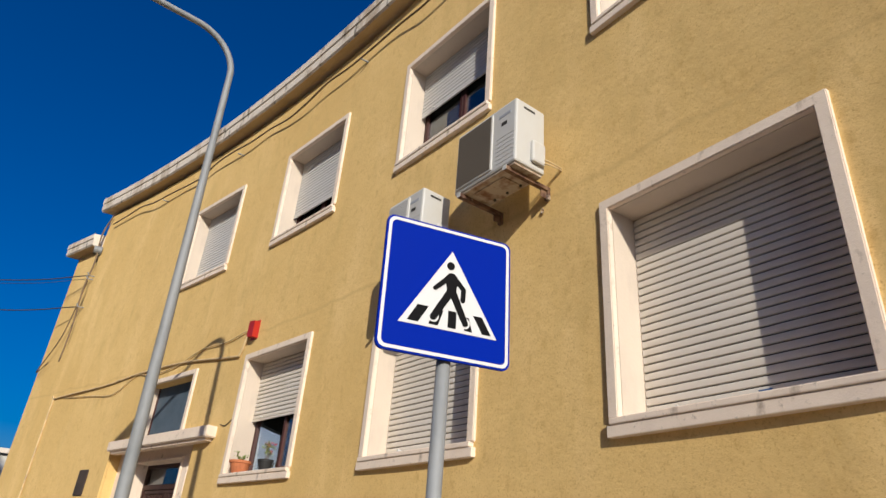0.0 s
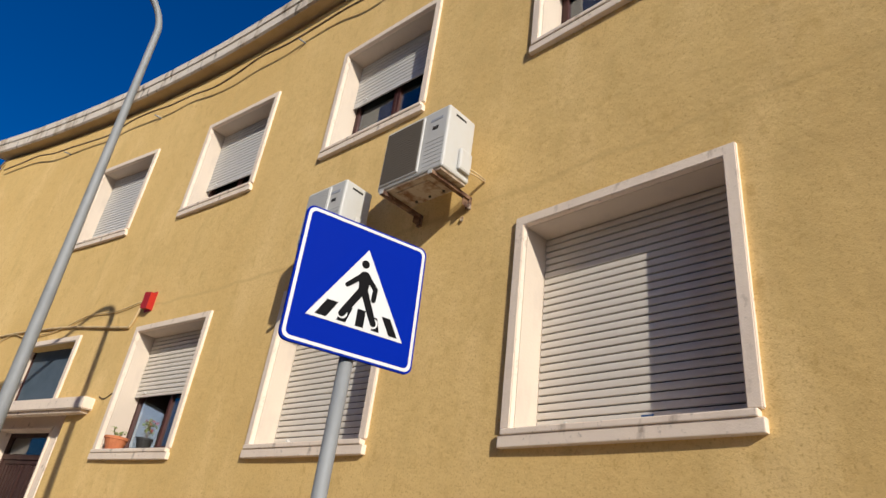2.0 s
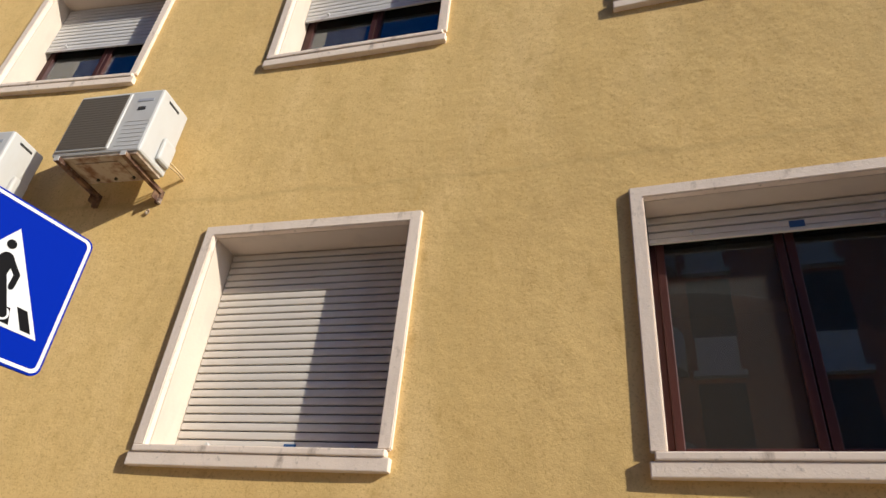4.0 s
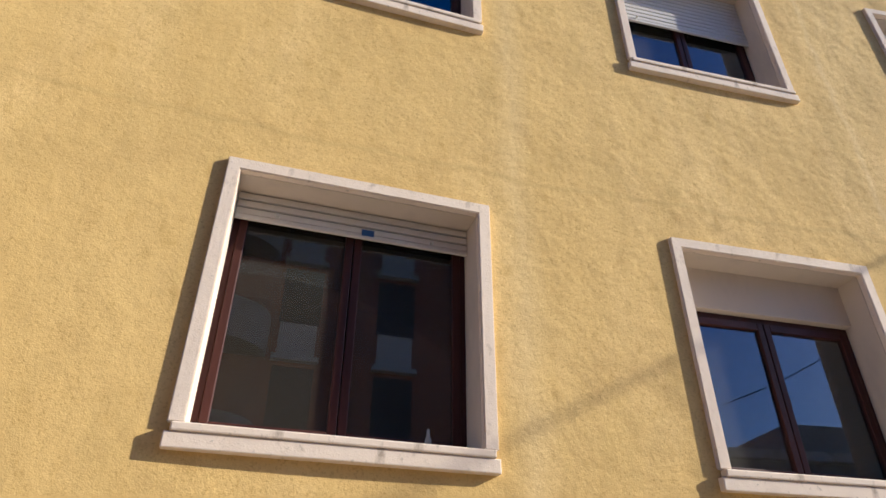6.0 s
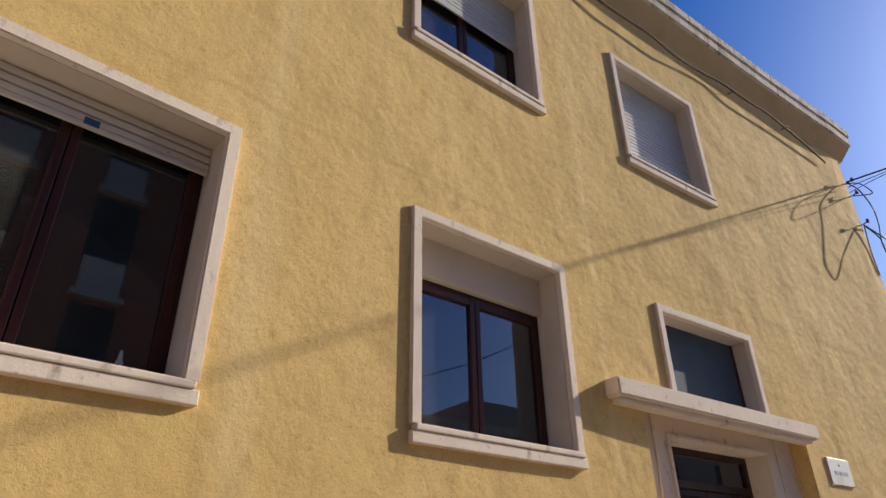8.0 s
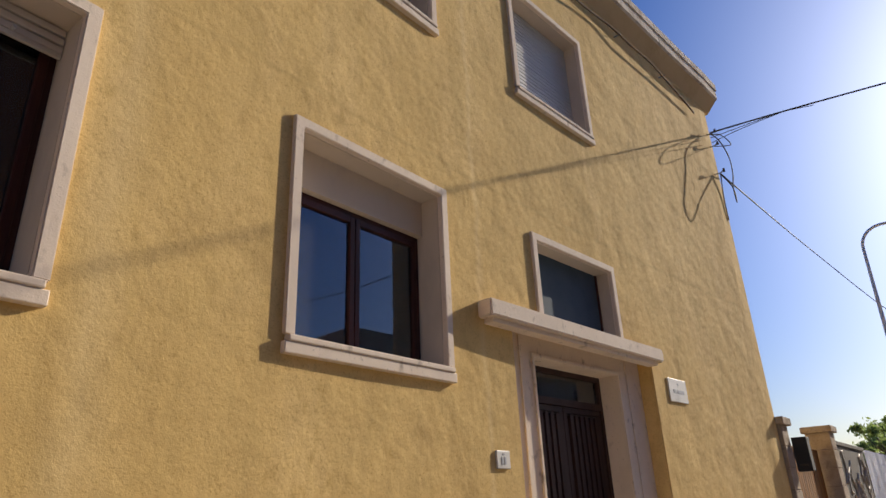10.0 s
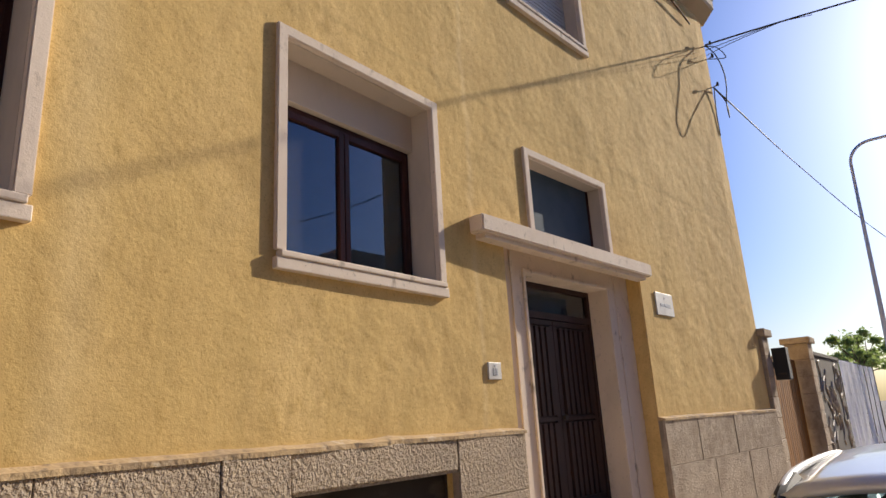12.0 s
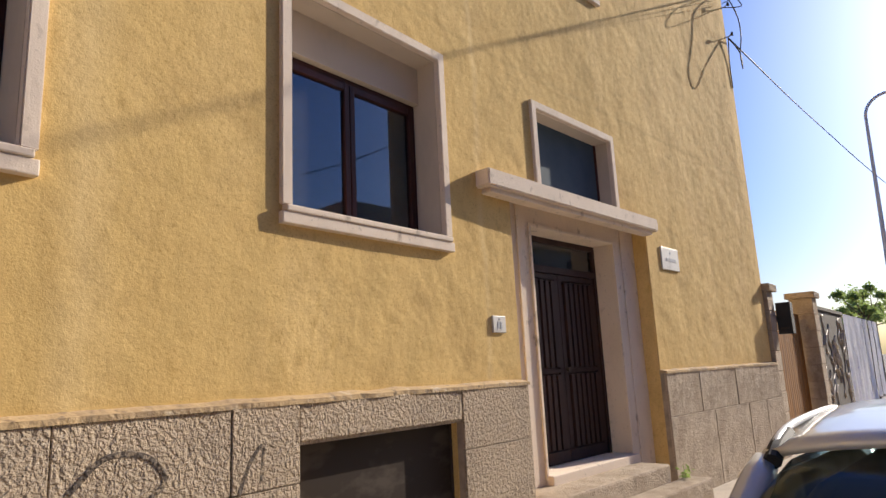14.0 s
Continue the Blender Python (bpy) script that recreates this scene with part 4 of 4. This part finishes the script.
# ---- cables below the cornice ----
pts, k = [], 0
x = -14.6
while x < 10.6:
    pts.append(on_wall(x, 7.90 + 0.10 * min(1.0, max(0.0, -x / 9)) - 0.02 * min(1.0, max(0.0, x / 7)) + 0.04 * math.sin(x * 1.7) + 0.03 * math.sin(x * 4.1 + 1), -0.09 - 0.02 * math.sin(x * 2.3)))
    x += 0.55
pts.append(on_wall(10.7, 7.72, -0.05))
wire("facade_cable", pts, 0.015, WALLCABLE, "dusty brown cable bundle sagging along the facade under the cornice")
rnd = random.Random(5)
for x in (-12.6, -10.0, -6.6, -4.4, -1.6, 1.2, 4.1, 8.2, 9.6):
    part("cable_clip", cyl(B(), on_wall(x, 7.92, -0.11), on_wall(x, 7.92, 0.01), 0.012, n=8), STEEL, label="small steel cable hook in the plaster", category="cable hook", group="cable hooks")

# corner with the street crossing cables
A0, A1 = on_wall(11.21, 7.53, -0.06), on_wall(11.30, 6.74, -0.06)
cross = [A0, Vector((11.00, 1.58, 7.34)), Vector((11.18, -1.75, 7.21)), Vector((11.44, -5.34, 7.30)), Vector((11.64, -8.49, 7.65))]
wire("overhead_cable", cross, 0.014, CABLE, "twisted black cable crossing over the street", steps=8)
wire("overhead_cable", [A0 + Vector((0, 0, -0.10)), Vector((10.95, 2.30, 7.31)), Vector((11.01, 1.76, 7.35)), Vector((11.07, 1.31, 7.32))], 0.006, CABLE, "thin black guy wire beside the crossing cable")
wire("overhead_cable", [A0 + Vector((0, 0, -0.20)), Vector((10.92, 2.57, 7.23)), Vector((10.94, 2.21, 7.28)), Vector((11.00, 1.67, 7.35))], 0.006, CABLE, "thin black guy wire beside the crossing cable")
wire("overhead_cable", [A1, Vector((21.25, 2.63, 8.26)), Vector((27.61, 1.00, 7.11)), Vector((36.85, -0.92, 7.05)), Vector((50.99, -4.52, 9.05))], 0.014, CABLE, "black service cable sagging away down the street", steps=8)
wire("cable_loop", [A0 + Vector((0.02, 0, 0)), on_wall(11.17, 7.28, -0.20), on_wall(11.26, 6.97, -0.26), on_wall(11.17, 6.61, -0.28), on_wall(11.03, 6.29, -0.28), on_wall(11.12, 6.07, -0.26), on_wall(11.30, 6.43, -0.2), A1], 0.010, CABLE, "tangled black cable loops at the corner")
wire("cable_loop", [on_wall(11.03, 7.42, -0.06), on_wall(10.94, 7.28, -0.30), on_wall(11.03, 7.10, -0.40), on_wall(11.21, 7.19, -0.25), on_wall(11.26, 7.28, -0.06)], 0.008, CABLE, "tangled black cable loops at the corner")
wire("cable_drop", [A1, on_wall(11.33, 6.34, -0.02), on_wall(11.35, 5.89, -0.01)], 0.010, CABLE, "black cable running down the building corner")
for z in (7.53, 7.28, 6.74):
    ins = empty("insulator", at_wall(11.25, z), "small dark insulator hook at the corner", "insulator", "insulators")
    part("hook", tube(B(), smoothed([(0, FACE, 0), (0, -0.05, 0), (0, -0.09, 0.03)], 4), 0.010, 6), STEEL, ins)
    part("knob", cyl(B(), (0, -0.10, 0.0), (0, -0.10, 0.06), 0.022, 0.016, 10), CABLE, ins)

# far end of the facade
wire("cable_drop", [on_wall(-14.80, 8.25, -0.05), on_wall(-14.90, 7.8, -0.10), on_wall(-14.85, 7.1, -0.08), on_wall(-14.90, 6.5, -0.1), on_wall(-14.85, 5.6, -0.08), on_wall(-14.90, 4.9, -0.08)], 0.018, WALLCABLE, "dusty cable bundle running down the joint of the facade")
wire("cable_drop", [on_wall(-14.93, 6.7, -0.06), on_wall(-15.05, 6.0, -0.06), on_wall(-15.25, 5.4, -0.06), on_wall(-15.79, 4.8, -0.06), on_wall(-15.43, 4.95, -0.05)], 0.012, WALLCABLE, "loose black cable hanging on the end bay")
part("junction_box", cyl(B(), on_wall(-14.90, 7.42, -0.16), on_wall(-14.90, 7.42, 0.0), 0.09, 0.09, 14), STEEL, label="round grey cable reel box on the joint", category="junction box")
for z, r in ((6.80, 0.016), (6.08, 0.016), (6.72, 0.008)):
    a = on_wall(-14.85, z, -0.08)
    wire("overhead_cable", [a, a + Vector((-1.6, -1.4, 0.03)), a + Vector((-4.5, -4.6, 0.25)), a + Vector((-8.5, -10.0, 0.9))], r * 0.75, CABLE, "thin dusty service cable stretched across the street")
    part("bracket_hook", tube(B(), smoothed([on_wall(-14.85, z, 0.02), on_wall(-14.85, z, -0.1), on_wall(-14.85, z + 0.06, -0.14)], 4), 0.012, 6), STEEL, label="steel cable hook on the facade joint", category="cable hook")
part("wall_ring", tube(B(), [on_wall(-3.36 + 0.012 * math.cos(a * 0.6), 4.18 + 0.019 * math.sin(a * 0.6), -0.012) for a in range(11)], 0.006, 6), RUST, label="small rusty pipe stub ring in the plaster", category="pipe stub")


# ---- flower pots on the sill ----
def pot(x, y, z, r, h, material, label):
    base = empty("flower_pot", at_wall(x, z, y), label, "flower pot", "pots on the sill")
    bm = B()
    prof = [(0.62, 0), (0.85, 0.55), (0.92, 0.78), (1.0, 0.80), (1.0, 1.0), (0.88, 1.0), (0.86, 0.85)]
    rings = [[bm.verts.new((r * p * math.cos(2 * math.pi * i / 18), r * p * math.sin(2 * math.pi * i / 18), h * q)) for i in range(18)] for p, q in prof]
    for a, b in zip(rings, rings[1:]):
        for i in range(18):
            bm.faces.new((a[i], a[(i + 1) % 18], b[(i + 1) % 18], b[i]))
    bm.faces.new(rings[0][::-1])
    bm.faces.new(rings[-1])
    part("pot", bm, material, base, smooth=False)
    return base


def sprigs(base, z, n, spread, height, seed, flowers):
    rnd = random.Random(seed)
    stems, leaves, petals = B(), B(), B()
    for _ in range(n):
        a = rnd.uniform(0, 6.28)
        tip = Vector((spread * rnd.random() * math.cos(a), spread * rnd.random() * math.sin(a), z + height * rnd.uniform(0.4, 1)))
        tube(stems, [(0.3 * tip.x, 0.3 * tip.y, z - 0.02), tip], 0.003, 4)
        for _ in range(7):
            c = tip + Vector((rnd.uniform(-1, 1), rnd.uniform(-1, 1), rnd.uniform(-1.6, 0.6))) * 0.03
            leafquad(leaves, c, 0.022, rnd)
        if flowers:
            for _ in range(4):
                leafquad(petals, tip + Vector((rnd.uniform(-1, 1), rnd.uniform(-1, 1), rnd.uniform(0, 1))) * 0.02, 0.018, rnd)
    part("stem", stems, BARK, base)
    part("foliage", leaves, LEAF, base)
    if flowers:
        part("blossom", petals, PETAL, base, "red blossoms")
    else:
        petals.free()


def leafquad(bm, c, s, rnd):
    """A small bent leaf of two triangles pairs."""
    n = Vector((rnd.gauss(0, 1), rnd.gauss(0, 1), rnd.gauss(0.4, 1))).normalized()
    u = n.orthogonal().normalized()
    v = n.cross(u)
    a = rnd.uniform(0, 6.28)
    u, v = math.cos(a) * u + math.sin(a) * v, math.cos(a) * v - math.sin(a) * u
    p = [c - u * s, c + v * s * 0.45 + n * s * 0.12, c + u * s, c - v * s * 0.45 + n * s * 0.12]
    vs = [bm.verts.new(q) for q in p]
    bm.faces.new((vs[0], vs[1], vs[2]))
    bm.faces.new((vs[0], vs[2], vs[3]))


p1 = pot(-8.10, 0.10, 2.513, 0.13, 0.15, TERRACOTTA, "terracotta flower pot with dry sprigs on the sill")
sprigs(p1, 0.13, 6, 0.08, 0.11, 3, False)
p2 = pot(-7.55, 0.12, 2.513, 0.09, 0.13, RUBBER, "dark flower pot with red geranium on the sill")
sprigs(p2, 0.12, 9, 0.09, 0.19, 4, True)
bottle = empty("bottle", at_wall(1.20, 2.513, 0.16), "small clear bottle standing on the window sill", "bottle")
part("glass_body", cyl(B(), (0, 0, 0), (0, 0, 0.07), 0.018, 0.018, 12), STEEL, bottle)
part("neck", cyl(B(), (0, 0, 0.07), (0, 0, 0.12), 0.012, 0.007, 12), STEEL, bottle)


# ---- gates and fence past the corner ----
EAST = pose(-0.109, 0.167, 0.002, 0, 0, -3.0) @ Matrix.Diagonal((0.915, 0.915, 0.952, 1))

def stone_pillar(x0, x1, y0, y1, h, label):
    base = empty("gate_pillar", EAST @ pose((x0 + x1) / 2, (y0 + y1) / 2, 0.05), label, "gate pillar", "gate pillars")
    w, d = (x1 - x0) / 2, (y1 - y0) / 2
    n = 8
    for k in range(n):
        z = k * (h - 0.12) / n
        e = 0.006 if k % 2 else 0.0
        part("block", box(B(), -w + e, w - e, -d + e, d - e, z + 0.006, z + (h - 0.12) / n - 0.003, 0.012), PLINTHB, base)
    part("core", box(B(), -w + 0.02, w - 0.02, -d + 0.02, d - 0.02, 0, h - 0.12), MORTAR, base)
    part("cap", box(B(), -w - 0.06, w + 0.06, -d - 0.06, d + 0.06, h - 0.12, h, 0.015), PLINTHB, base)


stone_pillar(12.44, 12.86, 3.66, 4.02, 2.72, "square grey granite block gate pillar against the corner")
stone_pillar(15.95, 16.45, 3.56, 4.02, 2.80, "square grey granite block gate pillar beside the ironwork")
gate = empty("wooden_gate", EAST @ pose(13.0, 3.85, 0.05), "orange-brown vertical board gate between granite pillars", "gate")
for k in range(18):
    part("board", box(B(), k * 0.16, k * 0.16 + 0.145, 0, 0.035, 0.0, 2.35, 0.006), GATEWOOD, gate)
for z in (0.35, 1.25, 2.1):
    part("rail", box(B(), 0, 2.88, 0.035, 0.08, z, z + 0.1, 0.004), GATEWOOD, gate)
mail = empty("letter_box", EAST @ pose(13.0, 3.56, 1.95), "black metal letter box hung beside the gate", "letter box")
part("case", box(B(), -0.10, 0.12, -0.13, 0.10, 0.0, 0.52, 0.01), RUBBER, mail)
part("flap", box(B(), -0.112, -0.098, -0.08, 0.05, 0.08, 0.11, 0.003), DARKMETAL, mail)
part("arm", box(B(), -0.14, -0.04, 0.10, 0.16, 0.2, 0.3), DARKMETAL, mail)
iron = empty("iron_gate", EAST @ pose(16.5, 3.70, 0.05), "dark sheet metal gate with pale branching ironwork", "gate")
part("sheet", box(B(), 0, 4.5, 0.03, 0.05, 0.1, 2.55), DARKMETAL, iron)
part("top_rail", box(B(), 0, 4.5, -0.01, 0.06, 2.50, 2.58, 0.006), DARKMETAL, iron)
rnd = random.Random(11)
for k in range(34):
    x, z = rnd.uniform(0.1, 4.2), rnd.uniform(0.2, 1.9)
    pts = [Vector((x, 0.015, z))]
    for _ in range(4):
        pts.append(pts[-1] + Vector((rnd.uniform(-0.28, 0.30), 0, rnd.uniform(0.02, 0.24))))
    pts = [Vector((min(4.45, max(0.05, p.x)), p.y, min(2.4, p.z))) for p in pts]
    part("iron_branch", tube(B(), pts, 0.022, 5), PALEMETAL, iron)
for k in range(6):
    x0 = 21.05 + k * 1.35
    sheet = B()
    cols = 14
    g = [[sheet.verts.new((1.3 * i / cols, 0.015 * math.sin(i * 0.8 + k) + 0.012 * math.sin(j * 0.7 + i * 0.5), 0.1 + 2.45 * j / 8)) for j in range(9)] for i in range(cols + 1)]
    for i in range(cols):
        for j in range(8):
            sheet.faces.new((g[i][j], g[i + 1][j], g[i + 1][j + 1], g[i][j + 1]))
    bmesh.ops.solidify(sheet, geom=sheet.faces[:], thickness=0.01)
    part("screen_sheet", sheet, TARP, m=EAST @ pose(x0, 3.72, 0.05), label="pale blue and white printed screen sheet tied to the fence", category="screen sheet", group="screen sheets")
fence = empty("fence", EAST @ pose(21.0, 3.80, 0.05), "dark wire fence behind the pale sheets", "fence")
for k in range(8):
    part("post", cyl(B(), (k * 1.3, 0, 0), (k * 1.3, 0, 2.6), 0.03, n=10), DARKMETAL, fence)
for z in (0.4, 1.4, 2.5):
    part("rail", cyl(B(), (0, 0, z), (9.1, 0, z), 0.02, n=8), DARKMETAL, fence)


def tree(x, y, trunk, crown, blobs, seed, label, leaf=0.085, per=120):
    rnd = random.Random(seed)
    base = empty("tree", EAST @ pose(x, y, 0.05), label, "tree", "garden trees")
    wood = B()
    tube(wood, [(0, 0, 0), (0.05, 0.02, trunk * 0.5), (0.0, 0.05, trunk)], [0.11, 0.09, 0.07], 8)
    leaves = B()
    for _ in range(blobs):
        c = Vector((rnd.gauss(0, crown * 0.5), rnd.gauss(0, crown * 0.5), trunk + rnd.uniform(-0.1, 0.9) * crown))
        tube(wood, [(0, 0.05, trunk * 0.95), c * 0.5 + Vector((0, 0, trunk * 0.45)), c], [0.04, 0.025, 0.01], 5)
        s = crown * rnd.uniform(0.16, 0.32)
        for _ in range(per):
            d = Vector((rnd.gauss(0, 1), rnd.gauss(0, 1), rnd.gauss(0, 0.7)))
            leafquad(leaves, c + d * s * 0.6, leaf * rnd.uniform(0.6, 1.3), rnd)
    part("trunk", wood, BARK, base)
    part("crown", leaves, LEAF, base, "loose green foliage")


tree(26.5, 4.35, 2.45, 0.50, 8, 21, "bushy green shrub rising over the fence")
tree(30.5, 4.3, 2.6, 0.70, 9, 22, "bushy green shrub spilling over the fence")
tree(35.0, 4.6, 3.1, 1.1, 10, 23, "small garden tree behind the sheets", 0.10, 200)
tree(40.0, 4.8, 3.4, 1.4, 9, 24, "small garden tree behind the far sheets", 0.11, 200)
rnd = random.Random(8)
weed = B()
for _ in range(40):
    leafquad(weed, Vector((rnd.gauss(0, 0.05), rnd.gauss(0, 0.03), abs(rnd.gauss(0.04, 0.04)))), 0.03, rnd)
part("weed_tuft", weed, LEAF, m=pose(7.32, 3.24, 0.36), label="small green weed tuft beside the steps", category="weed")


# ---- parked car ----
def loft(bm, sections):
    """sections: (x, [(y, z), ...]) outlines with the same number of points."""
    rings = [[bm.verts.new((x, y, z)) for y, z in o] for x, o in sections]
    for a, b in zip(rings, rings[1:]):
        n = len(a)
        for i in range(n):
            bm.faces.new((a[i], a[(i + 1) % n], b[(i + 1) % n], b[i]))
    bm.faces.new(rings[0][::-1])
    bm.faces.new(rings[-1])
    return bm


def hull(half, low, high, r=0.12, n=5):
    """A rounded-off outline across the car."""
    pts = []
    for cy, cz, a0 in ((half - r, high - r, 0), (-half + r, high - r, 90), (-half + r, low + r, 180), (half - r, low + r, 270)):
        for k in range(n + 1):
            a = radians(a0 + 90 * k / n)
            pts.append((cy + r * math.cos(a), cz + r * math.sin(a)))
    return pts


def car(x, y, z, label):
    base = empty("car", pose(x, y, z, 0, 0, -2.9) @ Matrix.Diagonal((1, 1, 0.965, 1)), label, "car")
    body = [(0.0, hull(0.70, 0.42, 0.86)), (0.08, hull(0.80, 0.30, 0.98)), (0.35, hull(0.86, 0.26, 1.02)), (1.2, hull(0.88, 0.24, 1.02)), (2.6, hull(0.88, 0.24, 1.00)), (3.2, hull(0.87, 0.24, 0.96)), (3.8, hull(0.84, 0.26, 0.86)), (4.1, hull(0.76, 0.30, 0.74)), (4.2, hull(0.66, 0.36, 0.62))]
    part("body", loft(B(), body), SILVER, base, "silver-grey bodywork", smooth=True)
    cabin = [(0.20, hull(0.80, 0.95, 1.08, 0.05)), (0.40, hull(0.73, 0.95, 1.36, 0.10)), (0.60, hull(0.67, 0.95, 1.455, 0.10)), (1.5, hull(0.655, 0.95, 1.43, 0.14)), (2.3, hull(0.64, 0.95, 1.42, 0.14)), (2.75, hull(0.69, 0.95, 1.25, 0.12)), (3.25, hull(0.76, 0.93, 0.98, 0.02))]
    part("cabin_glass", loft(B(), cabin), CARGLASS, base, "dark tinted glazing", smooth=True)
    part("cabin_lining", loft(B(), [(xx, [(yy * 0.9, 0.95 + (zz - 0.95) * 0.88) for yy, zz in o]) for xx, o in cabin[1:-1]]), SEAT, base, "dark interior lining")
    roof = B()
    grid = []
    for i in range(13):
        u = 0.60 + (2.36 - 0.60) * i / 12
        crown = 1.548 - (0.042 if i < 6 else 0.06) * abs((i - 6) / 6) ** 2.2
        row = []
        for j in range(15):
            v = -1 + 2 * j / 14
            row.append(roof.verts.new((u - 0.03 * (1 - v * v) * (1 if i == 0 else 0), 0.70 * v, crown - 0.05 * abs(v) ** 4)))
        grid.append(row)
    for i in range(12):
        for j in range(14):
            roof.faces.new((grid[i][j], grid[i + 1][j], grid[i + 1][j + 1], grid[i][j + 1]))
    bmesh.ops.recalc_face_normals(roof, faces=roof.faces[:])
    bmesh.ops.solidify(roof, geom=roof.faces[:], thickness=0.025)
    part("roof", roof, SILVER, base, "pale silver roof", smooth=True)
    for sy in (-1, 1):
        part("rear_pillar", tube(B(), smoothed([(0.10, sy * 0.83, 0.98), (0.35, sy * 0.76, 1.22), (0.62, sy * 0.70, 1.425)], 5), [0.045] * 10 + [0.035], 8), SILVER, base, smooth=True)
        part("front_pillar", tube(B(), smoothed([(2.36, sy * 0.68, 1.425), (2.75, sy * 0.72, 1.24), (3.25, sy * 0.79, 0.97)], 5), 0.035, 8), SILVER, base, smooth=True)
        part("rail_foot", tube(B(), smoothed([(0.58, sy * 0.672, 1.43), (0.66, sy * 0.672, 1.46), (0.80, sy * 0.672, 1.485)], 4), 0.024, 8), RUBBER, base, "black rail foot")
        rail = smoothed([(0.60, sy * 0.672, 1.445), (0.70, sy * 0.675, 1.482), (0.90, sy * 0.675, 1.503), (1.3, sy * 0.672, 1.508), (1.65, sy * 0.668, 1.500), (1.85, sy * 0.665, 1.47)], 6)
        part("roof_rail", tube(B(), rail, 0.0125, 10), CHROME, base, "bright metal roof rail", smooth=True)
        part("tail_light", box(B(), -0.005, 0.12, sy * 0.72 - 0.09, sy * 0.72 + 0.09, 0.72, 0.95, 0.03), RED, base, "red tail light")
        part("side_mirror", box(B(), 2.62, 2.78, sy * 0.93 - 0.08, sy * 0.93 + 0.08, 0.98, 1.12, 0.04), SILVER, base)
        for wx in (0.75, 3.35):
            w = part("wheel", cyl(B(), (wx, sy * 0.70, 0.31), (wx, sy * 0.895, 0.31), 0.31, 0.31, 28), RUBBER, base)
            part("rim", cyl(B(), (wx, sy * 0.88, 0.31), (wx, sy * 0.905, 0.31), 0.20, 0.19, 20), STEEL, w)
    part("number_plate", box(B(), -0.012, 0.01, -0.26, 0.26, 0.60, 0.71, 0.004), WHITE, base, "plain white plate")
    part("bumper", box(B(), -0.04, 0.10, -0.78, 0.78, 0.32, 0.52, 0.03), RUBBER, base)
    part("wiper", tube(B(), [(0.19, 0.0, 1.07), (0.28, -0.28, 1.15)], 0.010, 6), RUBBER, base)


SEAT = mat("dark_car_lining", (0.17, 0.17, 0.14), 0.9, spots=[(3, 3, (0.05, 0.05, 0.045), 0.45, 0.6, 1)])
car(1.826, 0.885, -0.14, "silver-grey hatchback with roof rails parked at the kerb")


# ---- buildings across the street ----
apart = empty("apartment_building", pose(0, -9.0, 0), "brown-red apartment block with pale balconies across the street", "building")
part("wall", box(B(), -13.0, 6.6, -11.0, 0.0, -0.2, 16.5), BROWNWALL, apart)
part("roof", box(B(), -13.3, 6.9, -11.3, 0.3, 16.5, 16.8), CONCRETE, apart)
for floor in range(5):
    z = 2.3 + 2.95 * floor
    for x in (-11.0, -8.0, -4.2, 1.2, 3.9):
        win = part("window", box(B(), x - 0.55, x + 0.55, -0.02, 0.03, z + 1.05, z + 2.75), SLOT, apart)
        part("sill", box(B(), x - 0.62, x + 0.62, 0.0, 0.22, z - 0.06, z + 0.08), BALCONY, win)
        part("spandrel", box(B(), x - 0.5, x + 0.5, 0.0, 0.05, z + 0.08, z + 1.05), BALCONY, win)
    bal = B()
    n = 20
    outl = [(-0.9 + 1.5 * math.cos(math.pi * k / n) * 0.9, 1.25 * math.sin(math.pi * k / n)) for k in range(n + 1)]
    lo = [bal.verts.new((px, py, z)) for px, py in outl]
    hi = [bal.verts.new((px, py, z + 1.1)) for px, py in outl]
    for k in range(n):
        bal.faces.new((lo[k], lo[k + 1], hi[k + 1], hi[k]))
    bal.faces.new(lo)
    bmesh.ops.solidify(bal, geom=bal.faces[:], thickness=0.08)
    part("balcony", bal, BALCONY, apart, "rounded pale balcony")
house = empty("house", pose(9.5, -9.0, 0), "low grey rendered house across the street", "house")
part("wall", box(B(), 0, 16, -9, 0, -0.2, 6.3), GREYHOUSE, house)
part("roof", box(B(), -0.2, 16.2, -9.2, 0.3, 6.3, 6.55), CONCRETE, house)
part("roof_room", box(B(), 6.0, 8.5, -6, -2.0, 6.55, 8.1), GREYHOUSE, house)
for x in (1.6, 4.6, 7.6, 10.6, 13.6):
    for z in (1.2, 4.4):
        part("window", box(B(), x - 0.5, x + 0.5, -0.02, 0.03, z, z + 1.5), SLOT, house)
far = empty("house", pose(-34.0, -3.0, 0), "pale low house at the far end of the street", "house")
part("wall", box(B(), -6, 0, -4, 5.2, -0.2, 4.9), BALCONY, far)
part("roof", box(B(), -6.2, 0.2, -4.2, 5.4, 4.9, 5.1), CONCRETE, far)
